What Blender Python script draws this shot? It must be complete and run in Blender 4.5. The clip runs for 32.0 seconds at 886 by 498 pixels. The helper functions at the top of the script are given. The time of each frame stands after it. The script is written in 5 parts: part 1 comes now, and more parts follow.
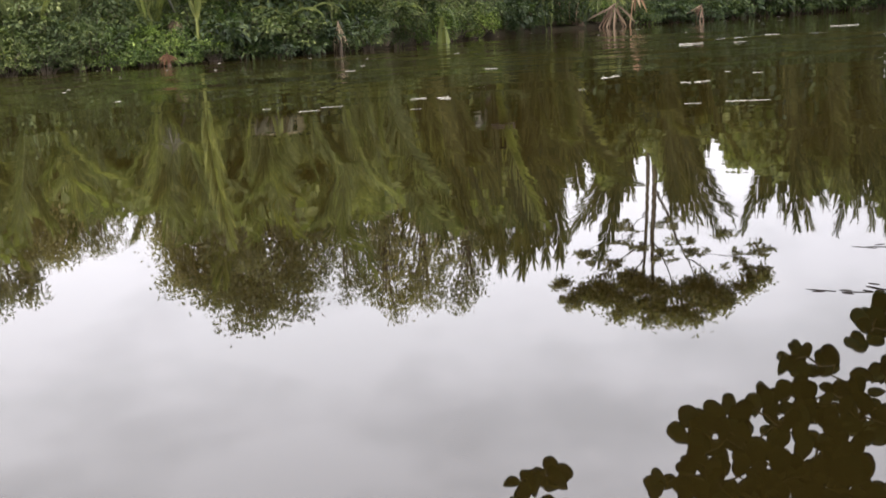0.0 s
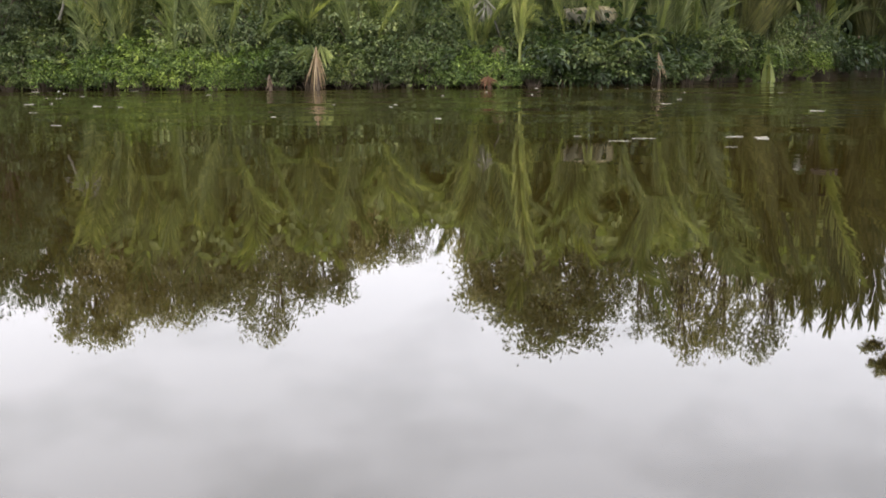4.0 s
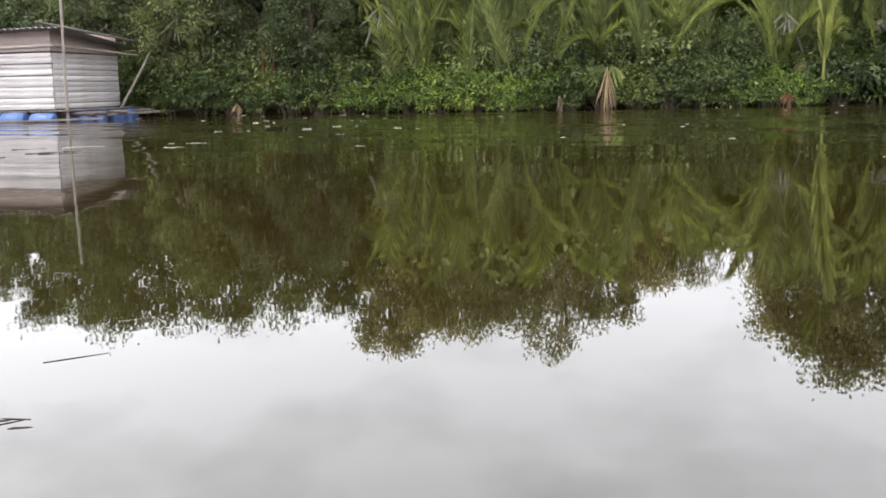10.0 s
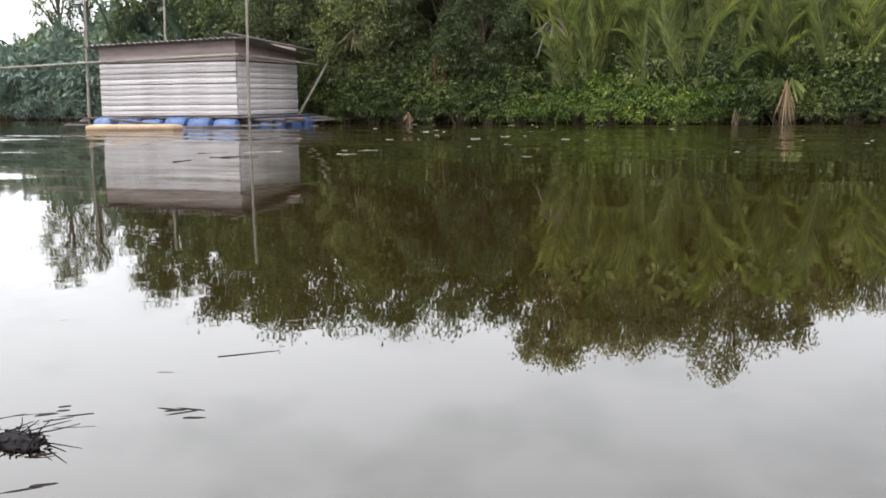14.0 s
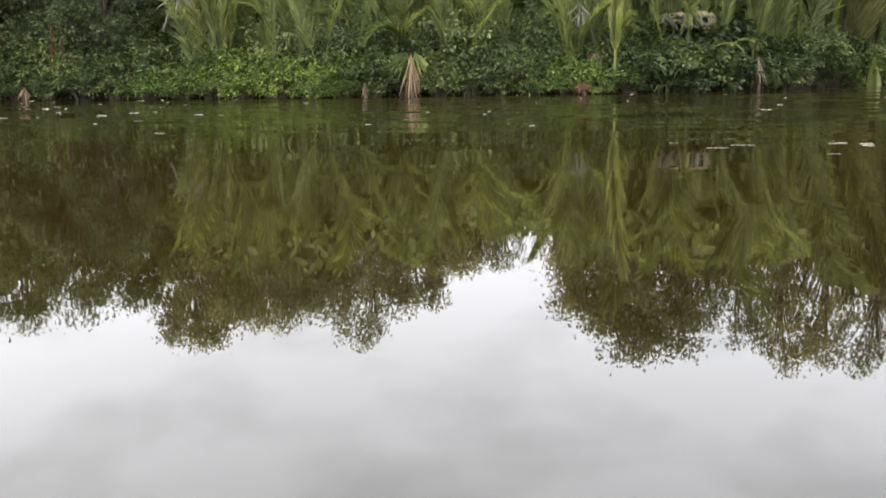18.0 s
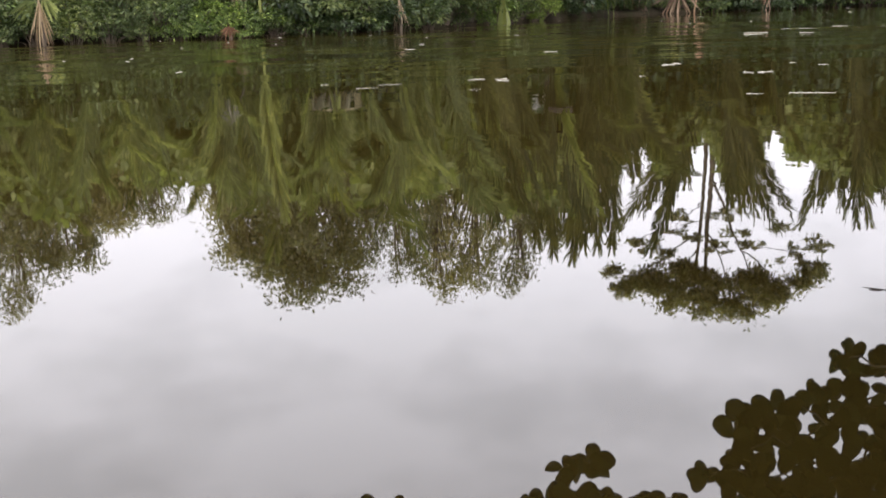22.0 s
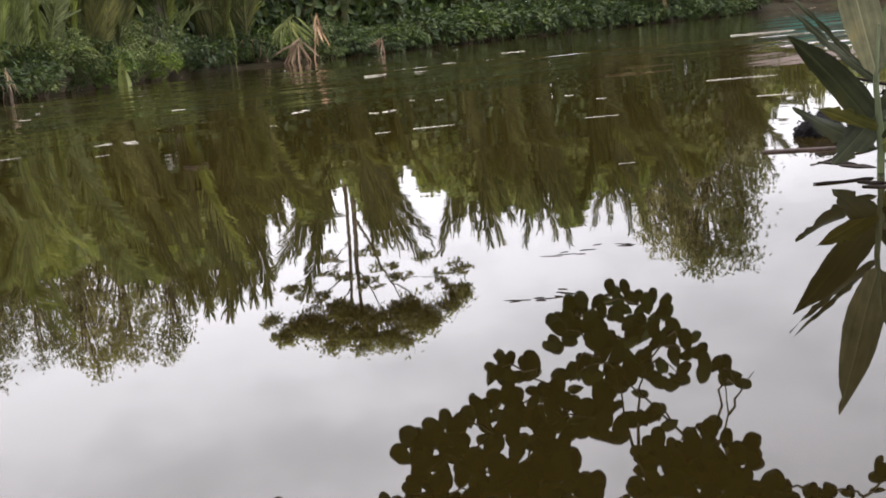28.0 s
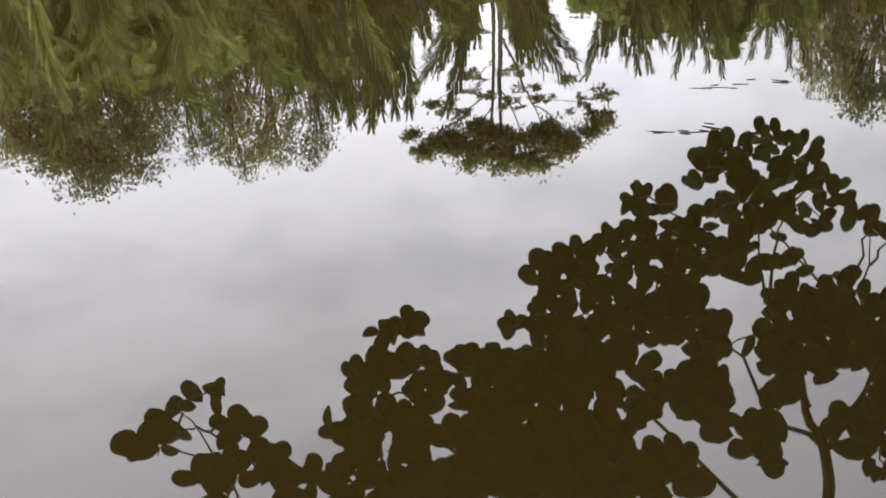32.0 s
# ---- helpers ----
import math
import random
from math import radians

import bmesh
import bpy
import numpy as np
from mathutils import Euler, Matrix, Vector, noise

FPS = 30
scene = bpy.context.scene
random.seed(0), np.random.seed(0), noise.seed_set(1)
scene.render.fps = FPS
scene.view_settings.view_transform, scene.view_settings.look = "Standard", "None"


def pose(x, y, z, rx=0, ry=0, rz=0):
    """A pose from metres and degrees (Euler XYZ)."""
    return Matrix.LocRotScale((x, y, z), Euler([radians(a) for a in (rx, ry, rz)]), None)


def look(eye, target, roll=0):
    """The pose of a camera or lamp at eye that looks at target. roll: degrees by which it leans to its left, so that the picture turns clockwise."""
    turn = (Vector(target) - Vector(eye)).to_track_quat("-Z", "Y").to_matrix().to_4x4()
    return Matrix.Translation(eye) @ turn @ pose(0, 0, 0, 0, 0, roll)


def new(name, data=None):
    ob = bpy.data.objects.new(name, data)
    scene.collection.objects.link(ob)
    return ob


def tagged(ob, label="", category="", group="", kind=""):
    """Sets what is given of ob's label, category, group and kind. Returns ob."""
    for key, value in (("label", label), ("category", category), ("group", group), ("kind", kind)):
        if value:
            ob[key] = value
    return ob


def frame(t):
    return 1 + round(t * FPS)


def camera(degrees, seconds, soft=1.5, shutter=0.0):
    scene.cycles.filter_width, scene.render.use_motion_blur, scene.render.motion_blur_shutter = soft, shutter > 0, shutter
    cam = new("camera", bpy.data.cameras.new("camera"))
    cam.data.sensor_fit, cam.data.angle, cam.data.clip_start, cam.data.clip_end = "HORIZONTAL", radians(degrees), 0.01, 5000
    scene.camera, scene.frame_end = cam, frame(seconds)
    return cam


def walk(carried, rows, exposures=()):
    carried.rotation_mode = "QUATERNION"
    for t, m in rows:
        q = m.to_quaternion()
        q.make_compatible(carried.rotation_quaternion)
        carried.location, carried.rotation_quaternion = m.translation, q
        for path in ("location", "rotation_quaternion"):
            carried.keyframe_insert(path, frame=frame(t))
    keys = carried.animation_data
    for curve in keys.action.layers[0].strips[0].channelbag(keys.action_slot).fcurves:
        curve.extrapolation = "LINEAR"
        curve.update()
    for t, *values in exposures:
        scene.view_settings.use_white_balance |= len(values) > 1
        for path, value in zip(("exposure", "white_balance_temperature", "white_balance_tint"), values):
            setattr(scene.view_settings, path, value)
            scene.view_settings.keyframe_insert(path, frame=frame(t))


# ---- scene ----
# The camera turns on one spot, low over the water.
EYE_Z = 0.6
cam = camera(46.5, 32.0, soft=1.75)
TURNS = [
    (0.0, 0.00, -12.40, -3.26),
    (0.5, 0.60, -12.91, -3.00),
    (1.0, 1.84, -13.03, -3.02),
    (1.5, 5.33, -12.62, -2.79),
    (2.0, 8.09, -11.54, -1.59),
    (2.5, 9.97, -11.36, -0.60),
    (3.0, 11.96, -11.08, -0.45),
    (3.5, 14.62, -10.61, -0.27),
    (5.5, 20.41, -9.83, -0.83),
    (6.0, 21.97, -9.63, -0.72),
    (6.5, 22.76, -9.08, -0.62),
    (7.0, 24.00, -9.00, -0.91),
    (7.5, 25.27, -9.23, -0.86),
    (8.0, 26.78, -9.65, -0.68),
    (8.5, 28.47, -9.77, -0.66),
    (9.0, 29.67, -9.24, -0.70),
    (9.5, 29.87, -9.18, -0.73),
    (10.0, 32.62, -9.01, -1.33),
    (10.5, 34.32, -8.90, -1.17),
    (11.0, 35.81, -8.47, -1.41),
    (11.5, 37.12, -8.34, -1.14),
    (12.0, 38.75, -8.31, -0.81),
    (12.5, 40.54, -8.45, -0.76),
    (13.0, 41.64, -8.47, -0.63),
    (13.5, 42.59, -8.15, -0.62),
    (15.5, 33.22, -9.05, 0.42),
    (16.0, 30.26, -9.09, 0.98),
    (16.5, 29.08, -9.22, 0.19),
    (17.0, 26.64, -9.38, -0.15),
    (17.5, 24.46, -9.79, -0.09),
    (18.0, 21.86, -9.91, -0.74),
    (18.5, 19.69, -9.75, -1.28),
    (19.0, 17.59, -10.04, -1.54),
    (19.5, 15.16, -10.26, -1.67),
    (20.0, 12.81, -11.03, -1.87),
    (20.5, 10.16, -11.41, -2.37),
    (21.0, 7.43, -12.53, -1.93),
    (21.5, 5.12, -13.61, -1.83),
    (22.0, 2.96, -13.33, -1.52),
    (22.5, 2.32, -14.79, -0.79),
    (23.0, 0.79, -14.06, -1.90),
    (23.5, -1.54, -12.20, -2.94),
    (24.0, -5.92, -13.10, -3.10),
    (24.5, -7.44, -12.66, -3.62),
    (25.0, -9.51, -11.66, -3.85),
    (25.5, -10.26, -10.62, -4.44),
    (26.0, -12.31, -11.36, -4.28),
    (26.5, -14.84, -11.86, -4.67),
    (28.5, -17.90, -11.78, -5.65),
    (29.0, -20.61, -12.44, -5.39),
    (29.5, -21.48, -12.07, -5.27),
    (30.0, -18.48, -13.49, -5.05),
    (30.5, -15.51, -15.89, -5.29),
    (31.0, -12.79, -17.89, -5.04),
    (31.5, -10.72, -19.87, -4.08),
    (32.0, -8.04, -21.01, -3.47),
]
walk(cam, [(t, pose(0, 0, EYE_Z, 90 + pitch, 0, yaw) @ pose(0, 0, 0, 0, 0, roll)) for t, yaw, pitch, roll in TURNS],
     [(0.0, 0.0, 6500, 10), (3.0, 0.0, 6500, 9), (6.0, 0.0, 6500, 6), (9.0, 0.0, 6500, 5), (10.0, -0.08, 6500, 5), (11.0, -0.24, 6500, 5), (12.0, -0.38, 6500, 5), (13.5, -0.44, 6500, 4), (15.5, -0.2, 6500, 5), (17.5, 0.0, 6500, 5), (21.0, 0.0, 6500, 10), (25.0, 0.04, 6600, 10), (32.0, 0.04, 6500, 9)])

# ---- sky and sun: bright overcast with soft grey clouds ----
world = bpy.data.worlds.new("overcast_sky")
scene.world = world
world.use_nodes = True
wn, wl = world.node_tree.nodes, world.node_tree.links
wn.clear()
w_out, w_bg = wn.new("ShaderNodeOutputWorld"), wn.new("ShaderNodeBackground")
w_sky = wn.new("ShaderNodeTexSky")
w_sky.sky_type, w_sky.sun_disc = "NISHITA", False
w_sky.sun_elevation, w_sky.sun_rotation = radians(65), radians(-148)
w_sky.dust_density = 4.0
w_co, w_map = wn.new("ShaderNodeTexCoord"), wn.new("ShaderNodeMapping")
w_map.inputs["Scale"].default_value = (1.0, 1.0, 2.2)
w_n1, w_ramp = wn.new("ShaderNodeTexNoise"), wn.new("ShaderNodeValToRGB")
w_n1.inputs["Scale"].default_value, w_n1.inputs["Detail"].default_value, w_n1.inputs["Roughness"].default_value = 4.2, 6.0, 0.58
w_ramp.color_ramp.elements[0].position, w_ramp.color_ramp.elements[0].color = 0.34, (0.78, 0.77, 0.83, 1)
w_ramp.color_ramp.elements[1].position, w_ramp.color_ramp.elements[1].color = 0.52, (0.985, 0.965, 1.04, 1)
w_gain = wn.new("ShaderNodeVectorMath")
w_gain.operation = "SCALE"
w_sep, w_lift = wn.new("ShaderNodeSeparateXYZ"), wn.new("ShaderNodeMapRange")
w_lift.inputs["From Min"].default_value, w_lift.inputs["From Max"].default_value = 0.18, 0.68
w_lift.inputs["To Min"].default_value, w_lift.inputs["To Max"].default_value = 34.0, 79.0
wl.new(w_co.outputs["Generated"], w_sep.inputs[0])
wl.new(w_sep.outputs["Z"], w_lift.inputs["Value"])
w_side, w_both = wn.new("ShaderNodeMapRange"), wn.new("ShaderNodeMath")
w_side.interpolation_type = "SMOOTHSTEP"
w_side.inputs["From Min"].default_value, w_side.inputs["From Max"].default_value = 0.15, 0.75
w_side.inputs["To Min"].default_value, w_side.inputs["To Max"].default_value = 1.0, 0.66
w_both.operation = "MULTIPLY"
wl.new(w_sep.outputs["X"], w_side.inputs["Value"])
wl.new(w_lift.outputs["Result"], w_both.inputs[0])
wl.new(w_side.outputs["Result"], w_both.inputs[1])
w_west, w_all = wn.new("ShaderNodeMapRange"), wn.new("ShaderNodeMath")
w_west.interpolation_type = "SMOOTHSTEP"
w_west.inputs["From Min"].default_value, w_west.inputs["From Max"].default_value = -0.95, -0.45
w_west.inputs["To Min"].default_value, w_west.inputs["To Max"].default_value = 1.2, 1.0
w_all.operation = "MULTIPLY"
wl.new(w_sep.outputs["X"], w_west.inputs["Value"])
wl.new(w_both.outputs[0], w_all.inputs[0])
wl.new(w_west.outputs["Result"], w_all.inputs[1])
wl.new(w_all.outputs[0], w_gain.inputs["Scale"])
w_mix = wn.new("ShaderNodeMixRGB")
w_mix.inputs["Fac"].default_value = 0.9
wl.new(w_co.outputs["Generated"], w_map.inputs["Vector"])
wl.new(w_map.outputs["Vector"], w_n1.inputs["Vector"])
wl.new(w_n1.outputs["Fac"], w_ramp.inputs["Fac"])
wl.new(w_ramp.outputs["Color"], w_gain.inputs[0])
wl.new(w_sky.outputs["Color"], w_mix.inputs["Color1"])
wl.new(w_gain.outputs["Vector"], w_mix.inputs["Color2"])
wl.new(w_mix.outputs["Color"], w_bg.inputs["Color"])
wl.new(w_bg.outputs["Background"], w_out.inputs["Surface"])
w_bg.inputs["Strength"].default_value = 0.1

sun = new("sun", bpy.data.lights.new("sun", "SUN"))
sun.data.energy, sun.data.angle, sun.data.color = 1.5, radians(30), (1.0, 0.96, 0.9)
sun.matrix_world = look((-16, 4, 66), (0, 30, 0))

scene.view_settings.exposure = 0.0


# ---- materials ----
def shader(name):
    m = bpy.data.materials.new(name)
    m.use_nodes = True
    nt = m.node_tree
    return m, nt.nodes, nt.links, nt.nodes["Principled BSDF"], nt.nodes["Material Output"]


def noise_node(nodes, links, scale, detail=3.0, rough=0.55, vector=None, stretch=None):
    n = nodes.new("ShaderNodeTexNoise")
    n.inputs["Scale"].default_value, n.inputs["Detail"].default_value, n.inputs["Roughness"].default_value = scale, detail, rough
    if vector is None:
        vector = nodes.new("ShaderNodeTexCoord").outputs["Object"]
    if stretch:
        mp = nodes.new("ShaderNodeMapping")
        mp.inputs["Scale"].default_value = stretch
        links.new(vector, mp.inputs["Vector"])
        vector = mp.outputs["Vector"]
    links.new(vector, n.inputs["Vector"])
    return n.outputs["Fac"]


def ramp(nodes, links, fac, stops):
    r = nodes.new("ShaderNodeValToRGB")
    e = r.color_ramp.elements
    while len(e) < len(stops):
        e.new(0.5)
    for el, (pos, col) in zip(e, stops):
        el.position, el.color = pos, (*col, 1)
    links.new(fac, r.inputs["Fac"])
    return r.outputs["Color"]


def mixed(nodes, links, a, b, fac, mode="MIX"):
    n = nodes.new("ShaderNodeMixRGB")
    n.blend_type = mode
    for key, v in (("Fac", fac), ("Color1", a), ("Color2", b)):
        if isinstance(v, (int, float)):
            n.inputs[key].default_value = v
        elif isinstance(v, tuple):
            n.inputs[key].default_value = (*v, 1)
        else:
            links.new(v, n.inputs[key])
    return n.outputs["Color"]


def bump(nodes, links, height, strength, distance, bsdf):
    b = nodes.new("ShaderNodeBump")
    b.inputs["Strength"].default_value, b.inputs["Distance"].default_value = strength, distance
    links.new(height, b.inputs["Height"])
    links.new(b.outputs["Normal"], bsdf.inputs["Normal"])


def foliage(name, dark, light, yellow, rough=0.45, sheen=0.3, through_light=0.3):
    """Leaves: colour varies from leaf to leaf and from plant to plant, with some light coming through."""
    m, nodes, links, p, out = shader(name)
    geo, info = nodes.new("ShaderNodeNewGeometry"), nodes.new("ShaderNodeObjectInfo")
    leaf = ramp(nodes, links, geo.outputs["Random Per Island"], [(0.0, dark), (0.7, light), (1.0, yellow)])
    plant = ramp(nodes, links, info.outputs["Random"], [(0.0, (0.62, 0.66, 0.62)), (0.5, (1, 1, 1)), (1.0, (1.3, 1.22, 1.0))])
    patch = ramp(nodes, links, noise_node(nodes, links, 1.3), [(0.32, (0.58, 0.62, 0.6)), (0.68, (1.25, 1.22, 1.08))])
    col = mixed(nodes, links, mixed(nodes, links, leaf, plant, 1.0, "MULTIPLY"), patch, 1.0, "MULTIPLY")
    links.new(col, p.inputs["Base Color"])
    p.inputs["Roughness"].default_value, p.inputs["Specular IOR Level"].default_value = rough, sheen
    tr, mx = nodes.new("ShaderNodeBsdfTranslucent"), nodes.new("ShaderNodeMixShader")
    links.new(mixed(nodes, links, col, (1.0, 1.15, 0.55), 1.0, "MULTIPLY"), tr.inputs["Color"])
    mx.inputs["Fac"].default_value = through_light
    links.new(p.outputs["BSDF"], mx.inputs[1])
    links.new(tr.outputs["BSDF"], mx.inputs[2])
    links.new(mx.outputs["Shader"], out.inputs["Surface"])
    return m


def rough_stuff(name, stops, scale, rough=0.85, relief=0.02, fine=30.0, stretch=None, by_object=0.0, gloss=0.4):
    """Wood, bark, earth, litter: two scales of noise, with relief."""
    m, nodes, links, p, out = shader(name)
    big = ramp(nodes, links, noise_node(nodes, links, scale, 4.0, 0.6, stretch=stretch), stops)
    small = ramp(nodes, links, noise_node(nodes, links, fine, 3.0, 0.6, stretch=stretch), [(0.3, (0.6, 0.6, 0.6)), (0.7, (1.25, 1.25, 1.25))])
    col = mixed(nodes, links, big, small, 1.0, "MULTIPLY")
    if by_object:
        info = nodes.new("ShaderNodeObjectInfo")
        col = mixed(nodes, links, col, ramp(nodes, links, info.outputs["Random"], [(0.0, (1 - by_object,) * 3), (1.0, (1 + by_object,) * 3)]), 1.0, "MULTIPLY")
    links.new(col, p.inputs["Base Color"])
    p.inputs["Roughness"].default_value, p.inputs["Specular IOR Level"].default_value = rough, gloss
    if relief:
        bump(nodes, links, noise_node(nodes, links, fine * 0.6, 4.0, 0.6, stretch=stretch), 0.6, relief, p)
    return m


def water_material():
    """Still turbid river water: brown body, mirror surface, with long wavelets that lap along the far bank."""
    m, nodes, links, p, out = shader("river_water")
    co = nodes.new("ShaderNodeTexCoord").outputs["Object"]
    tone = ramp(nodes, links, noise_node(nodes, links, 0.12, 3.0, vector=co), [(0.3, (0.0100, 0.0069, 0.0015)), (0.7, (0.0124, 0.0086, 0.0020))])
    links.new(tone, p.inputs["Base Color"])
    p.inputs["IOR"].default_value = 1.34

    def times(a, b):
        n = nodes.new("ShaderNodeMath")
        n.operation = "MULTIPLY"
        for i, v in enumerate((a, b)):
            if isinstance(v, float):
                n.inputs[i].default_value = v
            else:
                links.new(v, n.inputs[i])
        return n.outputs[0]

    def plus(a, b):
        n = nodes.new("ShaderNodeMath")
        n.operation = "ADD"
        links.new(a, n.inputs[0])
        links.new(b, n.inputs[1])
        return n.outputs[0]

    def rise(value, low, high, start, end):
        n = nodes.new("ShaderNodeMapRange")
        links.new(value, n.inputs["Value"])
        for key, v in (("From Min", low), ("From Max", high), ("To Min", start), ("To Max", end)):
            n.inputs[key].default_value = v
        return n.outputs["Result"]
    # crests run along the far bank
    lie = nodes.new("ShaderNodeMapping")
    lie.vector_type = "TEXTURE"
    lie.inputs["Rotation"].default_value = (0, 0, radians(14))
    lie.inputs["Scale"].default_value = (3.4, 1.0, 1.0)
    links.new(co, lie.inputs["Vector"])
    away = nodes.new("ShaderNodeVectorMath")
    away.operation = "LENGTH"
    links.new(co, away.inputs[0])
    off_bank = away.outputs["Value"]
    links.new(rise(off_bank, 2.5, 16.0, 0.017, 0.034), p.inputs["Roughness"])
    lapping = times(noise_node(nodes, links, 0.62, 2.0, 0.5, vector=lie.outputs["Vector"]), 0.22)
    chop = times(noise_node(nodes, links, 2.3, 2.0, 0.5, vector=lie.outputs["Vector"]), 0.016)
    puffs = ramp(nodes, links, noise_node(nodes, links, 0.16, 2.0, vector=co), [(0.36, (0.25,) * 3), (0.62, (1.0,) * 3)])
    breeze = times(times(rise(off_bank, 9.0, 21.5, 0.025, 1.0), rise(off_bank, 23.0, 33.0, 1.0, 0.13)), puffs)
    swell = times(noise_node(nodes, links, 0.8, 2.0, vector=co), 0.0013)
    patch = ramp(nodes, links, noise_node(nodes, links, 0.22, 2.0, vector=co), [(0.42, (0.2,) * 3), (0.62, (1.0,) * 3)])
    wave = times(times(noise_node(nodes, links, 3.4, 2.0, vector=co), 0.0008), patch)
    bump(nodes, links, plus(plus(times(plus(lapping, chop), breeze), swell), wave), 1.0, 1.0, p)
    return m


def sheet_metal(name, base, stain):
    m, nodes, links, p, out = shader(name)
    info = nodes.new("ShaderNodeObjectInfo")
    tone = ramp(nodes, links, info.outputs["Random"], [(0.0, (0.68,) * 3), (1.0, (1.08,) * 3)])
    streak = noise_node(nodes, links, 2.0, 5.0, 0.65, stretch=(0.6, 0.6, 5.0))
    col = mixed(nodes, links, base, stain, ramp(nodes, links, streak, [(0.48, (0, 0, 0)), (0.75, (0.75,) * 3)]))
    fine = ramp(nodes, links, noise_node(nodes, links, 24, 3.0), [(0.3, (0.86,) * 3), (0.7, (1.05,) * 3)])
    col = mixed(nodes, links, mixed(nodes, links, col, tone, 1.0, "MULTIPLY"), fine, 1.0, "MULTIPLY")
    links.new(col, p.inputs["Base Color"])
    p.inputs["Roughness"].default_value, p.inputs["Metallic"].default_value = 0.55, 0.1
    return m


def plastic(name, col, rough=0.4, worn=(0.3, 0.32, 0.36)):
    m, nodes, links, p, out = shader(name)
    c = mixed(nodes, links, col, worn, ramp(nodes, links, noise_node(nodes, links, 5.0, 5.0, 0.65), [(0.5, (0, 0, 0)), (0.8, (0.6,) * 3)]))
    info = nodes.new("ShaderNodeObjectInfo")
    c = mixed(nodes, links, c, ramp(nodes, links, info.outputs["Random"], [(0.0, (0.7,) * 3), (1.0, (1.15,) * 3)]), 1.0, "MULTIPLY")
    links.new(c, p.inputs["Base Color"])
    p.inputs["Roughness"].default_value = rough
    return m


WATER = water_material()
FROND = foliage("palm_frond_green", (0.108, 0.124, 0.058), (0.180, 0.194, 0.092), (0.252, 0.260, 0.130), 0.65, 0.1, 0.5)
# Distance haze upstream is put into this bluish leaf colour.
FROND_HAZY = foliage("hazed_palm_frond", (0.092, 0.128, 0.122), (0.130, 0.172, 0.160), (0.165, 0.205, 0.185), 0.6, 0.2, 0.12)
# Olive fronds, darkened in colour for the deep shade at the bend.
FROND_OLIVE_SHADE = foliage("palm_frond_olive_shade", (0.066, 0.066, 0.032), (0.108, 0.108, 0.051), (0.15, 0.146, 0.070), 0.6, 0.2, 0.5)
THICKET = foliage("thicket_leaf", (0.108, 0.124, 0.053), (0.166, 0.184, 0.078), (0.222, 0.236, 0.102), 0.65, 0.08, 0.45)
FROND_YELLOW = foliage("palm_frond_yellow_green", (0.126, 0.144, 0.056), (0.188, 0.204, 0.078), (0.246, 0.254, 0.106), 0.55, 0.25, 0.45)
FROND_DEAD = foliage("palm_frond_dead", (0.08, 0.060, 0.042), (0.15, 0.12, 0.09), (0.24, 0.20, 0.155), 0.8, 0.1, 0.15)
PALE_DEAD = foliage("bleached_blade", (0.14, 0.13, 0.105), (0.23, 0.21, 0.18), (0.32, 0.30, 0.255), 0.8, 0.1, 0.1)
SHRUB = foliage("shrub_leaf", (0.030, 0.042, 0.019), (0.078, 0.097, 0.044), (0.128, 0.145, 0.060), 0.65, 0.08)
TALL_LEAF = foliage("tall_bush_leaf", (0.050, 0.066, 0.034), (0.113, 0.136, 0.070), (0.165, 0.182, 0.098), 0.65, 0.08)
CREEPER = foliage("creeper_leaf", (0.016, 0.027, 0.008), (0.105, 0.146, 0.040), (0.19, 0.232, 0.066), 0.6, 0.12)
# Creeper green darkened further: shade of the bend put into the leaf colour.
SHADE_CREEPER = foliage("shade_dark_creeper_leaf", (0.015, 0.025, 0.009), (0.038, 0.057, 0.018), (0.072, 0.094, 0.031), 0.5, 0.25)
CROWN = foliage("tree_leaf", (0.152, 0.140, 0.096), (0.232, 0.214, 0.146), (0.290, 0.268, 0.180), 0.65, 0.08, 0.4)
CROWN_GREEN = foliage("dark_tree_leaf", (0.070, 0.082, 0.050), (0.118, 0.134, 0.080), (0.16, 0.176, 0.105), 0.65, 0.08, 0.35)
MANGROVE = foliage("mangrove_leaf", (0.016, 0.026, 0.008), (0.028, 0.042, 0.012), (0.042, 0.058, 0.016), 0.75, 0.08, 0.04)


